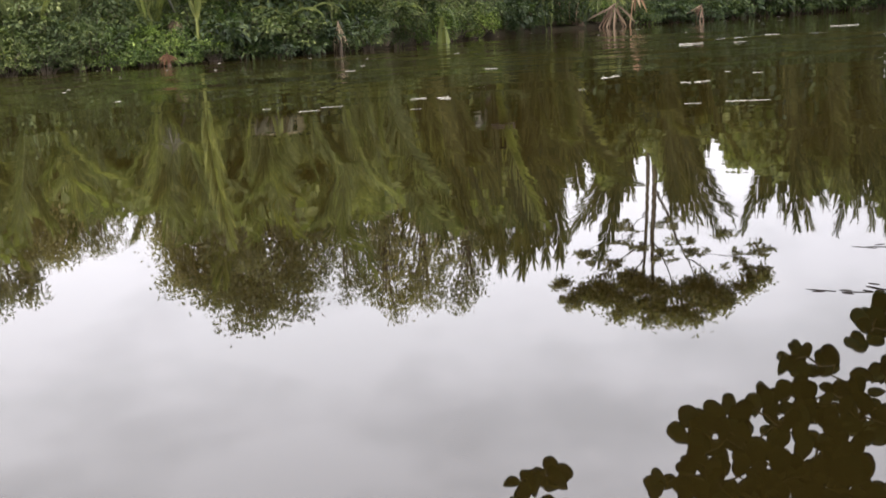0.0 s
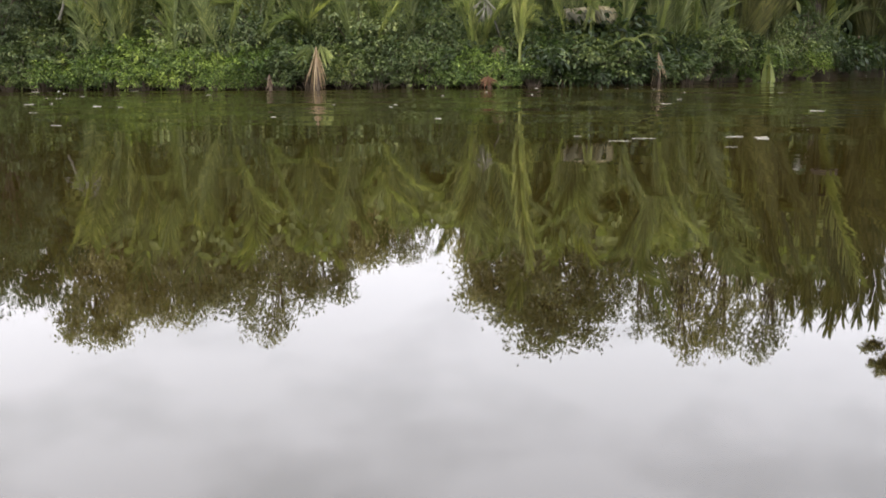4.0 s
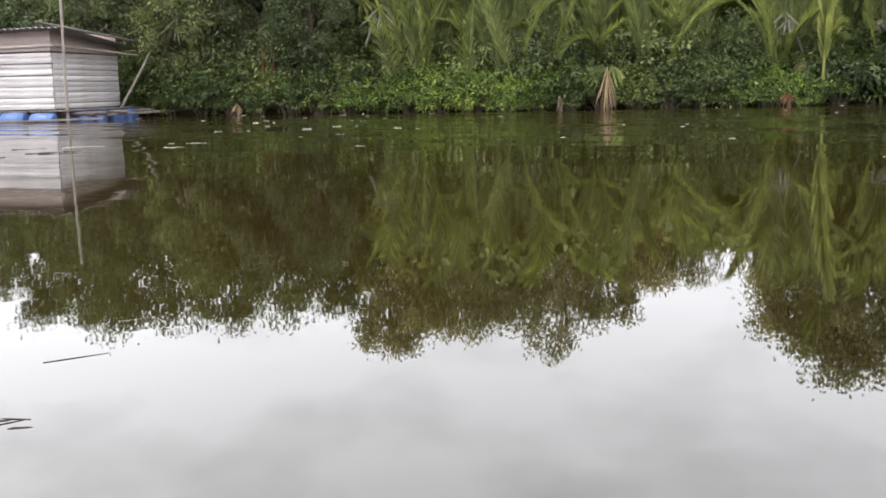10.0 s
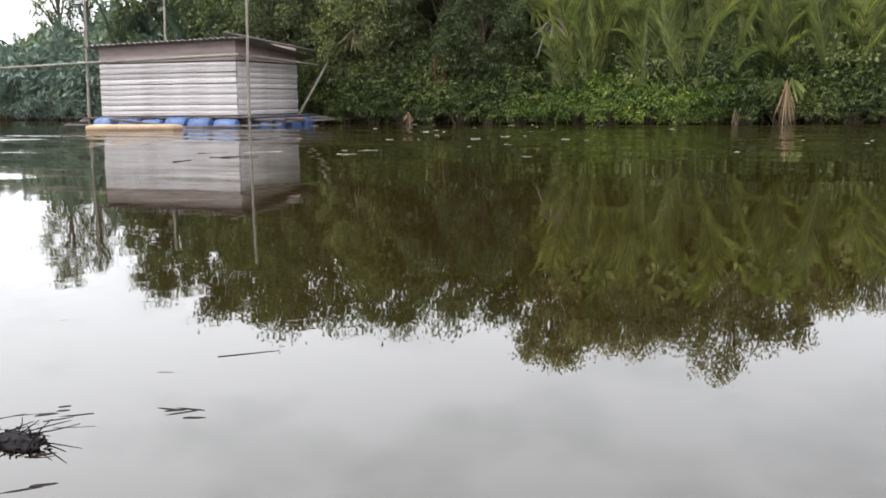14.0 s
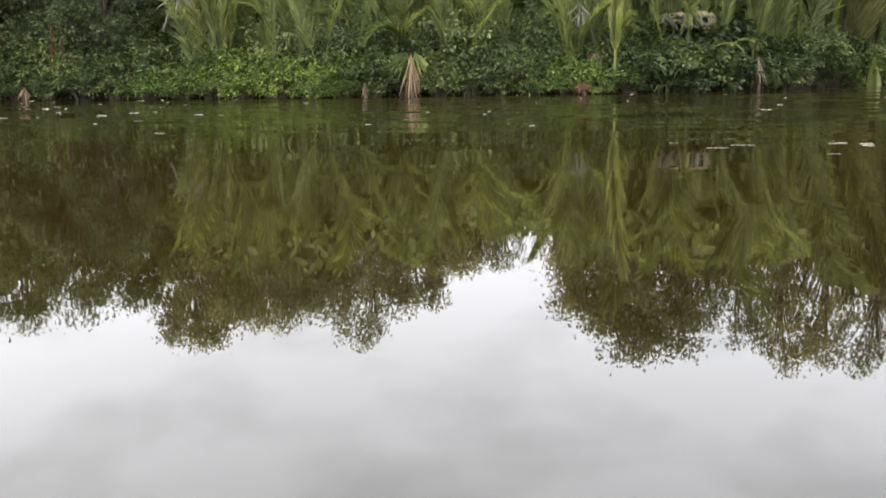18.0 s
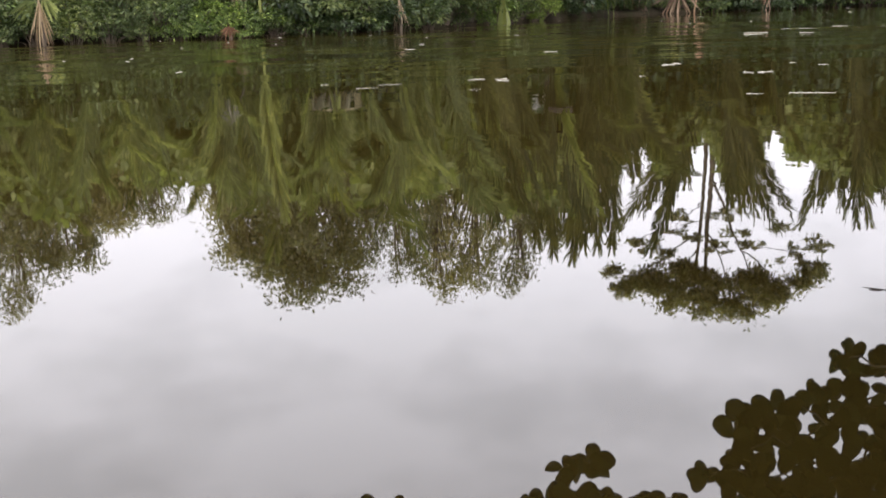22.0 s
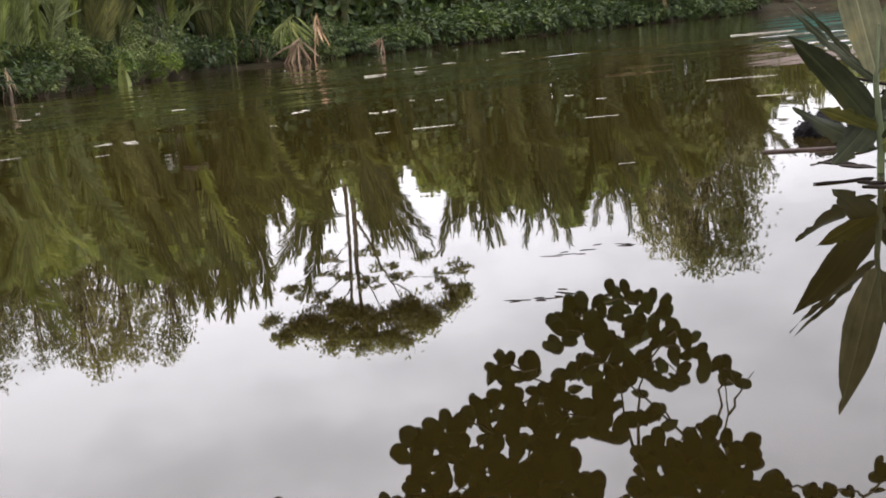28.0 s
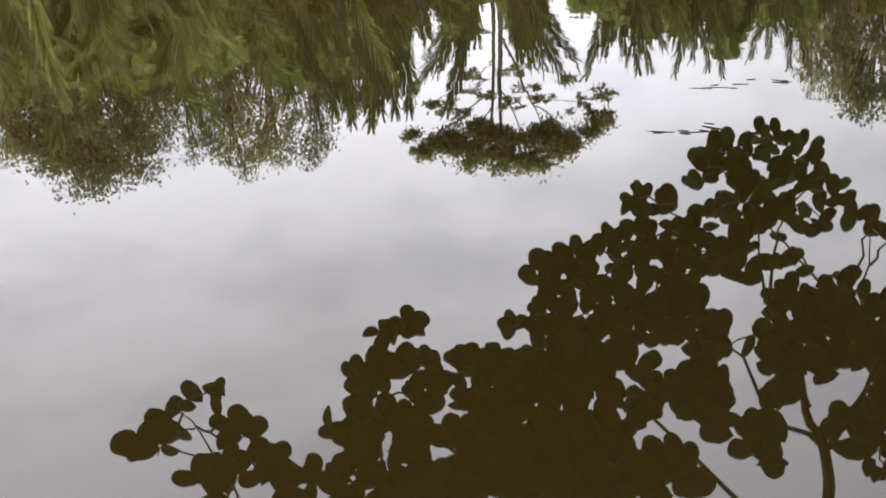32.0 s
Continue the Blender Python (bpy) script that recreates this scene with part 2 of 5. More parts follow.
def marsh_material(name, dark, light):
    """Broad marsh leaf: long parallel veins, a paler midrib, blotches of wear."""
    m, nodes, links, p, out = shader(name)
    vein = noise_node(nodes, links, 60.0, 2.0, 0.6, stretch=(0.04, 1.0, 0.3))
    col = ramp(nodes, links, vein, [(0.35, dark), (0.65, light)])
    blotch = ramp(nodes, links, noise_node(nodes, links, 9.0, 4.0, 0.65), [(0.35, (0.6, 0.62, 0.6)), (0.6, (1, 1, 1)), (0.78, (1.5, 1.25, 1.0))])
    col = mixed(nodes, links, col, blotch, 1.0, "MULTIPLY")
    sep, ab = nodes.new("ShaderNodeSeparateXYZ"), nodes.new("ShaderNodeMath")
    links.new(nodes.new("ShaderNodeTexCoord").outputs["Object"], sep.inputs[0])
    ab.operation = "ABSOLUTE"
    links.new(sep.outputs["Y"], ab.inputs[0])
    col = mixed(nodes, links, tuple(c * 1.35 for c in light), col, ramp(nodes, links, ab.outputs[0], [(0.0012, (0, 0, 0)), (0.003, (1, 1, 1))]))
    links.new(col, p.inputs["Base Color"])
    p.inputs["Roughness"].default_value, p.inputs["Specular IOR Level"].default_value = 0.6, 0.15
    bump(nodes, links, vein, 0.5, 0.002, p)
    tr, mx = nodes.new("ShaderNodeBsdfTranslucent"), nodes.new("ShaderNodeMixShader")
    links.new(mixed(nodes, links, col, (1.3, 1.2, 0.6), 1.0, "MULTIPLY"), tr.inputs["Color"])
    mx.inputs["Fac"].default_value = 0.12
    links.new(p.outputs["BSDF"], mx.inputs[1])
    links.new(tr.outputs["BSDF"], mx.inputs[2])
    links.new(mx.outputs["Shader"], out.inputs["Surface"])
    return m


MARSH = marsh_material("marsh_plant_leaf", (0.062, 0.082, 0.038), (0.115, 0.132, 0.066))
MARSH_LOW = marsh_material("dark_marsh_leaf", (0.014, 0.017, 0.008), (0.030, 0.033, 0.016))
MARSH_YELLOW = marsh_material("yellowing_marsh_leaf", (0.055, 0.058, 0.016), (0.11, 0.105, 0.032))
MARSH_PALE = marsh_material("marsh_leaf_underside", (0.088, 0.090, 0.052), (0.15, 0.145, 0.090))
MARSH_STEM = rough_stuff("marsh_stem", [(0.3, (0.040, 0.052, 0.018)), (0.7, (0.080, 0.098, 0.036))], 6.0, 0.6, 0.001, 40.0, (1, 1, 0.2))
SHEATH = foliage("leaf_sheath", (0.13, 0.16, 0.045), (0.16, 0.185, 0.055), (0.19, 0.205, 0.065), 0.4, 0.4, 0.2)
BARK = rough_stuff("bark", [(0.3, (0.045, 0.032, 0.022)), (0.7, (0.13, 0.10, 0.07))], 6.0, 0.9, 0.02, 40.0, (1, 1, 0.25))
STALK = rough_stuff("green_stalk", [(0.3, (0.10, 0.13, 0.03)), (0.7, (0.19, 0.20, 0.06))], 3.0, 0.6, 0.0, 20.0)
EARTH = rough_stuff("bank_earth", [(0.3, (0.010, 0.008, 0.005)), (0.55, (0.022, 0.017, 0.010)), (0.75, (0.016, 0.022, 0.007))], 0.8, 0.95, 0.03, 9.0, None, 0.0, 0.05)
MUCK = rough_stuff("black_muck", [(0.3, (0.004, 0.0035, 0.0038)), (0.7, (0.012, 0.0105, 0.011))], 7.0, 0.7, 0.02, 40.0, None, 0.0, 0.05)
GREY_WOOD = rough_stuff("weathered_wood", [(0.3, (0.06, 0.048, 0.043)), (0.7, (0.14, 0.115, 0.105))], 3.0, 0.8, 0.004, 30.0, (1, 1, 0.15), 0.2)
BAMBOO = rough_stuff("old_bamboo", [(0.3, (0.14, 0.12, 0.10)), (0.7, (0.29, 0.255, 0.215))], 2.0, 0.6, 0.002, 25.0, (1, 1, 0.2), 0.2)
DRY_STRAW = rough_stuff("dry_floating_leaf", [(0.3, (0.11, 0.10, 0.08)), (0.7, (0.24, 0.22, 0.19))], 5.0, 0.8, 0.003, 40.0, None, 0.3)
PALE_STRAW = rough_stuff("bleached_floating_stalk", [(0.3, (0.13, 0.12, 0.092)), (0.7, (0.25, 0.235, 0.19))], 5.0, 0.8, 0.003, 40.0, None, 0.25)
WET_STICK = rough_stuff("wet_stick", [(0.3, (0.008, 0.006, 0.005)), (0.7, (0.032, 0.026, 0.022))], 6.0, 0.9, 0.003, 40.0, None, 0.3, 0.02)
ZINC = sheet_metal("whitewashed_sheet", (0.65, 0.61, 0.60), (0.29, 0.23, 0.21))
RUSTY = sheet_metal("rusty_sheet", (0.17, 0.15, 0.15), (0.11, 0.07, 0.05))
BLUE = plastic("blue_drum_plastic", (0.035, 0.080, 0.21), 0.5, (0.16, 0.18, 0.23))
FOAM = rough_stuff("old_foam", [(0.3, (0.26, 0.17, 0.10)), (0.7, (0.36, 0.265, 0.175))], 3.0, 0.9, 0.004, 40.0)
BOARD = sheet_metal("stained_board", (0.47, 0.375, 0.35), (0.26, 0.19, 0.17))
PLANK_PINK = rough_stuff("pinkish_wood", [(0.3, (0.022, 0.016, 0.014)), (0.7, (0.05, 0.037, 0.034))], 5.0, 0.85, 0.003, 40.0, None, 0.2, 0.03)
DARK_WOOD = rough_stuff("dark_old_boards", [(0.3, (0.018, 0.012, 0.006)), (0.7, (0.046, 0.033, 0.018))], 3.0, 0.85, 0.004, 30.0, (1, 1, 0.15), 0.3)
BROWN_BOARDS = rough_stuff("reddish_brown_boards", [(0.3, (0.034, 0.024, 0.016)), (0.7, (0.078, 0.057, 0.041))], 3.0, 0.85, 0.004, 30.0, (1, 1, 0.15), 0.35)
WHITE_PAINT = rough_stuff("old_white_paint", [(0.3, (0.55, 0.55, 0.54)), (0.7, (0.75, 0.75, 0.74))], 4.0, 0.6, 0.002, 30.0)
TEAL = rough_stuff("teal_paint", [(0.3, (0.012, 0.080, 0.060)), (0.7, (0.022, 0.115, 0.088))], 1.0, 0.6, 0.0, 14.0)
ROOF = rough_stuff("brown_roof", [(0.3, (0.05, 0.034, 0.026)), (0.7, (0.09, 0.062, 0.05))], 1.0, 0.8, 0.0, 14.0)


# ---- mesh helpers ----
def mesh(name, verts, faces, material, smooth=False):
    me = bpy.data.meshes.new(name)
    me.from_pydata(verts, [], faces)
    me.materials.append(material)
    if smooth:
        me.polygons.foreach_set("use_smooth", [True] * len(me.polygons))
    me.update()
    return me


def from_bm(name, bm, material, smooth=False):
    me = bpy.data.meshes.new(name)
    bm.to_mesh(me)
    bm.free()
    me.materials.append(material)
    if smooth:
        me.polygons.foreach_set("use_smooth", [True] * len(me.polygons))
    return me


def thing(name, at, label, category, group="", turn=0.0, kind=""):
    ob = new(name)
    ob.empty_display_size = 0.2
    ob.matrix_basis = pose(*at, 0, 0, turn)
    return tagged(ob, label, category, group, kind)


def part(name, data, parent, m=None, label=""):
    ob = new(name, data)
    ob.parent = parent
    if m is not None:
        ob.matrix_basis = m
    return tagged(ob, label)


def tube(verts, faces, points, radii, sides=6, cap=True):
    """A tapered tube through points, appended to verts and faces."""
    start = len(verts)
    pts = [Vector(p) for p in points]
    side = None
    for i, p in enumerate(pts):
        d = (pts[min(i + 1, len(pts) - 1)] - pts[max(i - 1, 0)]).normalized()
        if side is None:
            side = d.orthogonal().normalized()
        side = (side - d * side.dot(d)).normalized()
        up = d.cross(side)
        for k in range(sides):
            a = 2 * math.pi * k / sides
            verts.append(tuple(p + (side * math.cos(a) + up * math.sin(a)) * radii[i]))
    for i in range(len(pts) - 1):
        for k in range(sides):
            a, b = start + i * sides + k, start + i * sides + (k + 1) % sides
            faces.append((a, b, b + sides, a + sides))
    if cap:
        faces.append(tuple(start + k for k in range(sides))[::-1])
        faces.append(tuple(start + (len(pts) - 1) * sides + k for k in range(sides)))


def leaves(base, way, face, length, width, fold=0.15, droop=0.0):
    """Many six-cornered leaves at once, folded along the midrib. Arrays of N rows; gives verts and faces."""
    base, way, face = (np.asarray(a, float) for a in (base, way, face))
    n = len(base)
    length, width = np.broadcast_to(length, n)[:, None], np.broadcast_to(width, n)[:, None]
    way = way / np.linalg.norm(way, axis=1)[:, None]
    side = np.cross(way, face)
    side /= np.linalg.norm(side, axis=1)[:, None] + 1e-9
    nrm = np.cross(side, way)
    down = np.array([0, 0, -1.0])
    rows = []
    for u, s in ((0, 0), (0.3, -0.42), (0.68, -0.46), (1, 0), (0.68, 0.46), (0.3, 0.42)):
        rows.append(base + way * length * u + side * width * s + nrm * width * abs(s) * fold * 2 + down * length * droop * u * u)
    v = np.stack(rows, 1).reshape(-1, 3)
    i = np.arange(n)[:, None] * 6
    f = np.concatenate([i + np.array([[0, 5, 4, 3]]), i + np.array([[0, 3, 2, 1]])], 0)
    return v.tolist(), f.tolist()


def slab(sx, sy, sz, bevel=0.01):
    bm = bmesh.new()
    bmesh.ops.create_cube(bm, size=1.0, matrix=Matrix.Diagonal((sx, sy, sz, 1)))
    if bevel:
        bmesh.ops.bevel(bm, geom=bm.edges[:], offset=bevel, segments=2, affect="EDGES", profile=0.5)
    return bm


def pole_mesh(name, length, r0, r1, material, bend=0.02, knots=0, seed=1):
    """A round pole along z from 0, slightly bent, with bamboo knots if wanted."""
    rng = random.Random(seed)
    v, f, pts, rad = [], [], [], []
    steps = 14 if not knots else knots * 3
    ax, ay = rng.uniform(-bend, bend) * length, rng.uniform(-bend, bend) * length
    for i in range(steps + 1):
        u = i / steps
        pts.append((ax * math.sin(u * 3.1), ay * math.sin(u * 2.2), u * length))
        rad.append((r0 + (r1 - r0) * u) * (1.16 if knots and i % 3 == 0 else 1.0))
    tube(v, f, pts, rad, 8)
    return mesh(name, v, f, material, True)


def between(a, b):
    """The pose that lays a pole made along z from a towards b."""
    a, b = Vector(a), Vector(b)
    return Matrix.Translation(a) @ (b - a).to_track_quat("Z", "Y").to_matrix().to_4x4()


def polar(az, r, z=0.0):
    return Vector((r * math.sin(radians(az)), r * math.cos(radians(az)), z))


# ---- the river and its banks ----
# Distance of the shoreline from the camera's spot, by bearing: far bank in front, near bank behind.
SHORE = [(-180, 1.0), (-140, 1.3), (-112, 2.6), (-98, 9), (-88, 60), (-78, 75), (-70, 52), (-64, 42), (-56, 35), (-52, 32.5), (-48.5, 29), (-46, 26.9), (-41, 25.3), (-35, 24.6), (-29, 23.2),
         (-21, 23.8), (-15, 24.0), (-9, 24.6), (-3.5, 27.0), (0.7, 33), (6.5, 43), (13, 48), (20, 57), (26, 68), (32, 76), (37, 86), (45, 95), (60, 80), (75, 40), (88, 12),
         (100, 4.2), (120, 1.8), (150, 1.2), (180, 1.0)]
SHORE_A, SHORE_R = [s[0] for s in SHORE], [math.log(s[1]) for s in SHORE]


def shore(az):
    """Distance of the waterline at a bearing, with small uneven bights."""
    a = (az + 180) % 360 - 180
    r = math.exp(float(np.interp(a, SHORE_A, SHORE_R)))
    return r * (1 + 0.012 * noise.noise(Vector((a * 0.35, 3.1, 0))))


def land(off):
    """Height of the ground at a distance behind the waterline."""
    return float(np.interp(off, [-6, -1.5, -0.4, 0, 0.25, 1.2, 4, 15, 60, 400], [-1.6, -0.9, -0.3, -0.03, 0.12, 0.28, 0.45, 0.8, 1.4, 3.0]))


def build_ground():
    verts, faces = [], []
    offs = [-1.5, -0.4, 0.0, 0.25, 0.7, 1.2, 2.5, 4, 8, 15, 30, 60, 130, 400, 1500, 4000]
    steps = 360
    fracs = [0.0, 0.3, 0.7]
    for i in range(steps):
        az = i - 180
        r = shore(az)
        rows = [(r * q * 0.5, -1.6) for q in fracs[1:]]
        for o in offs:
            oo = o if o > 0 else o * min(1.0, r / 4)
            rows.append((r + oo, land(oo) + (0.1 * noise.noise(Vector((az * 0.3, o, 1.7))) if o > 0.3 else 0)))
        for rr, z in rows:
            verts.append(tuple(polar(az, rr, z)))
    n = len(offs) + 2
    for i in range(steps):
        j = (i + 1) % steps
        for k in range(n - 1):
            faces.append((i * n + k, j * n + k, j * n + k + 1, i * n + k + 1))
    verts.append((0, 0, -1.6))
    c = len(verts) - 1
    for i in range(steps):
        faces.append((c, ((i + 1) % steps) * n, i * n))
    g = new("ground", mesh("ground", verts, [f[::-1] for f in faces], EARTH, True))
    tagged(g, "dark damp earth river bank under the plants", "ground", kind="structure")


def build_water():
    v, f = [], []
    rings = [0, 3, 10, 30, 80, 200, 420]
    v.append((0, 0, 0))
    for r in rings[1:]:
        for k in range(48):
            v.append(tuple(polar(k * 7.5, r)))
    for k in range(48):
        f.append((0, 1 + (k + 1) % 48, 1 + k))
        for i in range(len(rings) - 2):
            a, b = 1 + i * 48, 1 + (i + 1) * 48
            f.append((a + k, a + (k + 1) % 48, b + (k + 1) % 48, b + k))
    tagged(new("water", mesh("water", v, f, WATER)), "still brown-green river water mirroring trees and sky", "water", kind="structure")


build_ground()
build_water()


# ---- palms ----
def frond_mesh(name, material, length, seed, lean0=84, lean1=25, pairs=42, droop=0.25, blade=0.16, gap=0.14, spread=36.0, stout=1.5):
    """One feather-shaped palm frond: bowed rib in the xz plane from the origin, two rows of folded leaflets."""
    rng = random.Random(seed)
    rib, p, a = [], Vector((0, 0, 0)), 0
    n = 18
    for i in range(n + 1):
        rib.append(p.copy())
        u = i / n
        a = radians(lean0 + (lean1 - lean0) * u ** 1.7)
        p = p + Vector((math.cos(a), 0.02 * math.sin(seed + u * 5), math.sin(a))) * (length / n)
    v, f = [], []
    tube(v, f, rib, [0.055 * (1 - 0.9 * i / n) * length / 5 for i in range(n + 1)], 4, False)
    base, way, face, ln, wd = [], [], [], [], []
    for k in range(pairs):
        u = gap + (1 - gap) * (k + 0.5) / pairs
        i = min(int(u * n), n - 1)
        q = rib[i].lerp(rib[i + 1], u * n - i)
        d = (rib[i + 1] - rib[i]).normalized()
        up = Vector((0, 1, 0)).cross(d) * -1
        size = length * blade * (0.55 + 0.75 * math.sin(math.pi * min(1, 0.18 + 0.8 * u)))
        for s in (-1, 1):
            if rng.random() < 0.08:
                continue
            open_a = radians(max(8, rng.gauss(spread, 0.14 * spread)) * (1 - 0.3 * u))
            w = d * math.cos(open_a) + Vector((0, s, 0)) * math.sin(open_a) + up * rng.gauss(0.10, 0.06) + Vector((0, 0, -0.25 * u * rng.random()))
            base.append(q)
            way.append(w)
            face.append(up + Vector((0, s * 0.5, rng.uniform(-0.3, 0.3))))
            ln.append(size * rng.uniform(0.55, 1.12))
            wd.append(size * rng.uniform(0.065, 0.09) * 46 / max(pairs, 46) * stout)
    lv, lf = leaves(base, way, face, np.array(ln), np.array(wd), 0.35, droop)
    off = len(v)
    v += lv
    f += [tuple(i + off for i in q) for q in lf]
    return mesh(name, v, f, material)


FRONDS = [frond_mesh("frond", FROND, 5.0, s, 90, l1, 70, dr, 0.20, 0.16, sp, 1.0) for s, l1, dr, sp in ((1, 78, 0.05, 32), (2, 62, 0.08, 36), (3, 42, 0.12, 38), (4, 85, 0.03, 26), (5, 12, 0.18, 40), (6, 72, 0.06, 30))]
FRONDS_Y = [frond_mesh("frond", FROND_YELLOW, 5.0, s, 90, l1, 66, dr, 0.20, 0.14, 30.0, 1.0) for s, l1, dr in ((11, 72, 0.06), (12, 42, 0.12), (13, 83, 0.04))]
FRONDS_HAZY = [frond_mesh("frond", FROND_HAZY, 5.0, s, 90, l1, 66, dr, 0.20, 0.16, sp, 1.25) for s, l1, dr, sp in ((1, 78, 0.03, 26), (2, 58, 0.08, 30), (3, 30, 0.14, 36))]
FRONDS_D = [frond_mesh("dead_frond", FROND_DEAD, 3.2, s, 40, l1, 48, 0.7, 0.17, 0.14, 36.0, 0.9) for s, l1 in ((21, -85), (22, -70))]
FRONDS_PLUME = [frond_mesh("frond", FROND, 5.0, s, 89, l1, 100, dr, 0.25, 0.10, sp, 1.4) for s, l1, dr, sp in ((51, 30, 0.10, 15), (52, -15, 0.14, 17), (53, 50, 0.06, 13), (54, -50, 0.10, 16), (55, 64, 0.06, 14))]
FRONDS_OLIVE = [frond_mesh("frond", FROND_OLIVE_SHADE, 5.0, s, 90, l1, 66, dr, 0.19, 0.14, sp, 1.25) for s, l1, dr, sp in ((1, 80, 0.03, 22), (2, 66, 0.06, 26), (3, 48, 0.10, 28), (4, 86, 0.02, 18), (5, 24, 0.14, 30), (6, 74, 0.04, 20))]
PLUMES_OLIVE = [frond_mesh("frond", FROND_OLIVE_SHADE, 5.0, s, 90, l1, 80, dr, 0.24, 0.10, sp, 1.4) for s, l1, dr, sp in ((51, 56, 0.05, 15), (52, 28, 0.08, 17), (53, 70, 0.03, 13), (54, 5, 0.08, 16), (55, 78, 0.03, 14))]
FRONDS_TIGHT = [frond_mesh("frond", FROND_YELLOW, 5.0, s, 89, 70, 60, 0.1, 0.2, 0.12, 13.0) for s in (14, 15)]
FROND_GREY = [frond_mesh("dead_frond", PALE_DEAD, 1.5, s, 12, -14, 40, 0.9, 0.28, 0.1, 60.0, 0.8) for s in (23, 24)]
FROND_SMALL = [frond_mesh("frond", FROND, 1.6, s, 70, l1, 40, 0.3, 0.22, 0.14, 38.0, 0.9) for s, l1 in ((31, -20), (32, -50))]


def nipa_palm(az, off, size, seed, yellow=0.15, dead=1, count=11, plume=0.35, group="palms on the far bank"):
    rng = random.Random(seed)
    r = shore(az) + off
    at = polar(az, r, land(off) - 0.05)
    ob = thing("nipa_palm", at, "tall nipa palm with arching green fronds on the river bank", "palm", group)
    for k in range(count):
        turn = k * 137.5 + rng.uniform(-20, 20)
        tilt = rng.uniform(-2, 13)
        s = size / 5.0 * rng.uniform(0.72, 1.0)
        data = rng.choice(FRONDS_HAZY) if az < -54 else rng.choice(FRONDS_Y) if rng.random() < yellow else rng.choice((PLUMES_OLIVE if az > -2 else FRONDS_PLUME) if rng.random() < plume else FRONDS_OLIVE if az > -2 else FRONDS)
        m = pose(rng.gauss(0, 0.42), rng.gauss(0, 0.42), 0, 0, tilt, turn) @ pose(0, 0, 0, rng.uniform(-50, 50), 0, 0).to_3x3().to_4x4().lerp(Matrix.Identity(4), 0.6) @ Matrix.Scale(s, 4)
        part("frond", data, ob, m)
    for k in range(dead):
        m = pose(0.1, 0, 0.5 * size / 5, 0, rng.uniform(-10, 10), rng.uniform(0, 360)) @ Matrix.Scale(size / 5.0 * rng.uniform(0.7, 1.0), 4)
        part("dead_frond", rng.choice(FRONDS_D), ob, m, "dry brown hanging frond")
    return ob


# ---- broadleaf trees ----
def tree_parts(seed, height, spread, trunk_r, clumps, per_clump, clear=0.25, flat=0.75, leaf=0.17, material=None):
    """Trunk with limbs, and a crown of small leaves in clumps with gaps, for a tree of that height."""
    rng = random.Random(seed)
    nrng = np.random.default_rng(seed)
    tv, tf = [], []
    lean = Vector((rng.uniform(-0.06, 0.06), rng.uniform(-0.06, 0.06), 1))
    top = 0.9
    spine = [lean * (height * top * i / 10) + Vector((rng.uniform(-1, 1), rng.uniform(-1, 1), 0)) * 0.012 * height * (i > 0) for i in range(11)]
    tube(tv, tf, spine, [trunk_r * (1.25 - 0.1 * i if i else 1.5) * 0.8 for i in range(11)], 8)
    cents = []
    for k in range(clumps):
        u = clear + (1 - clear) * (k + rng.random()) / clumps
        ang = k * 2.4 + rng.uniform(-0.5, 0.5)
        rad = spread * (0.35 + 0.65 * math.sin(math.pi * min(1, 0.25 + 0.72 * (u - clear) / (1 - clear)))) * rng.uniform(0.45, 1.0)
        c = Vector((math.cos(ang) * rad, math.sin(ang) * rad, height * u))
        cents.append(c)
        j = min(10, max(2, int((c.z / height - 0.22) * 10 / top)))
        s = spine[j]
        mid = s.lerp(c, 0.55) + Vector((0, 0, rng.uniform(-0.03, 0.05) * height))
        w = trunk_r * (0.42 - 0.025 * j)
        tube(tv, tf, [s, s.lerp(mid, 0.5), mid, mid.lerp(c, 0.6), c], [w, w * 0.8, w * 0.6, w * 0.4, w * 0.15], 5, False)
    n = clumps * per_clump
    size = np.repeat(nrng.uniform(0.65, 1.25, clumps), per_clump) * spread * 0.33
    d = nrng.normal(size=(n, 3))
    d /= np.linalg.norm(d, axis=1)[:, None]
    d *= (nrng.random(n) ** 0.6 * np.where(nrng.random(n) < 0.12, 1.5, 1.0))[:, None]
    base = np.repeat(np.array([tuple(c) for c in cents]), per_clump, 0) + d * size[:, None] * np.array([1, 1, flat])
    way = d * 0.8 + nrng.normal(size=(n, 3)) * 0.5 + np.array([0, 0, -0.25])
    face = nrng.normal(size=(n, 3)) * 0.6 + np.array([0, 0, 1.0])
    ln = nrng.uniform(0.7, 1.25, n) * leaf
    lv, lf = leaves(base, way, face, ln, ln * 0.55, 0.15, 0.1)
    return mesh("trunk", tv, tf, BARK, True), mesh("crown", lv, lf, material or CROWN)


TREE_SIZES = ((101, 7.0, 1.9, 0.16, 52, 330, 0.25, 0.75, 0.125), (102, 7.5, 1.6, 0.15, 48, 330, 0.25, 0.75, 0.12), (103, 6.5, 2.2, 0.17, 56, 330, 0.08, 0.75, 0.125), (104, 8.0, 1.4, 0.14, 46, 125, 0.35, 0.7, 0.11))
TREES = [tree_parts(*t) for t in TREE_SIZES]
DARK_TREES = [tree_parts(*t, CROWN_GREEN) for t in TREE_SIZES]


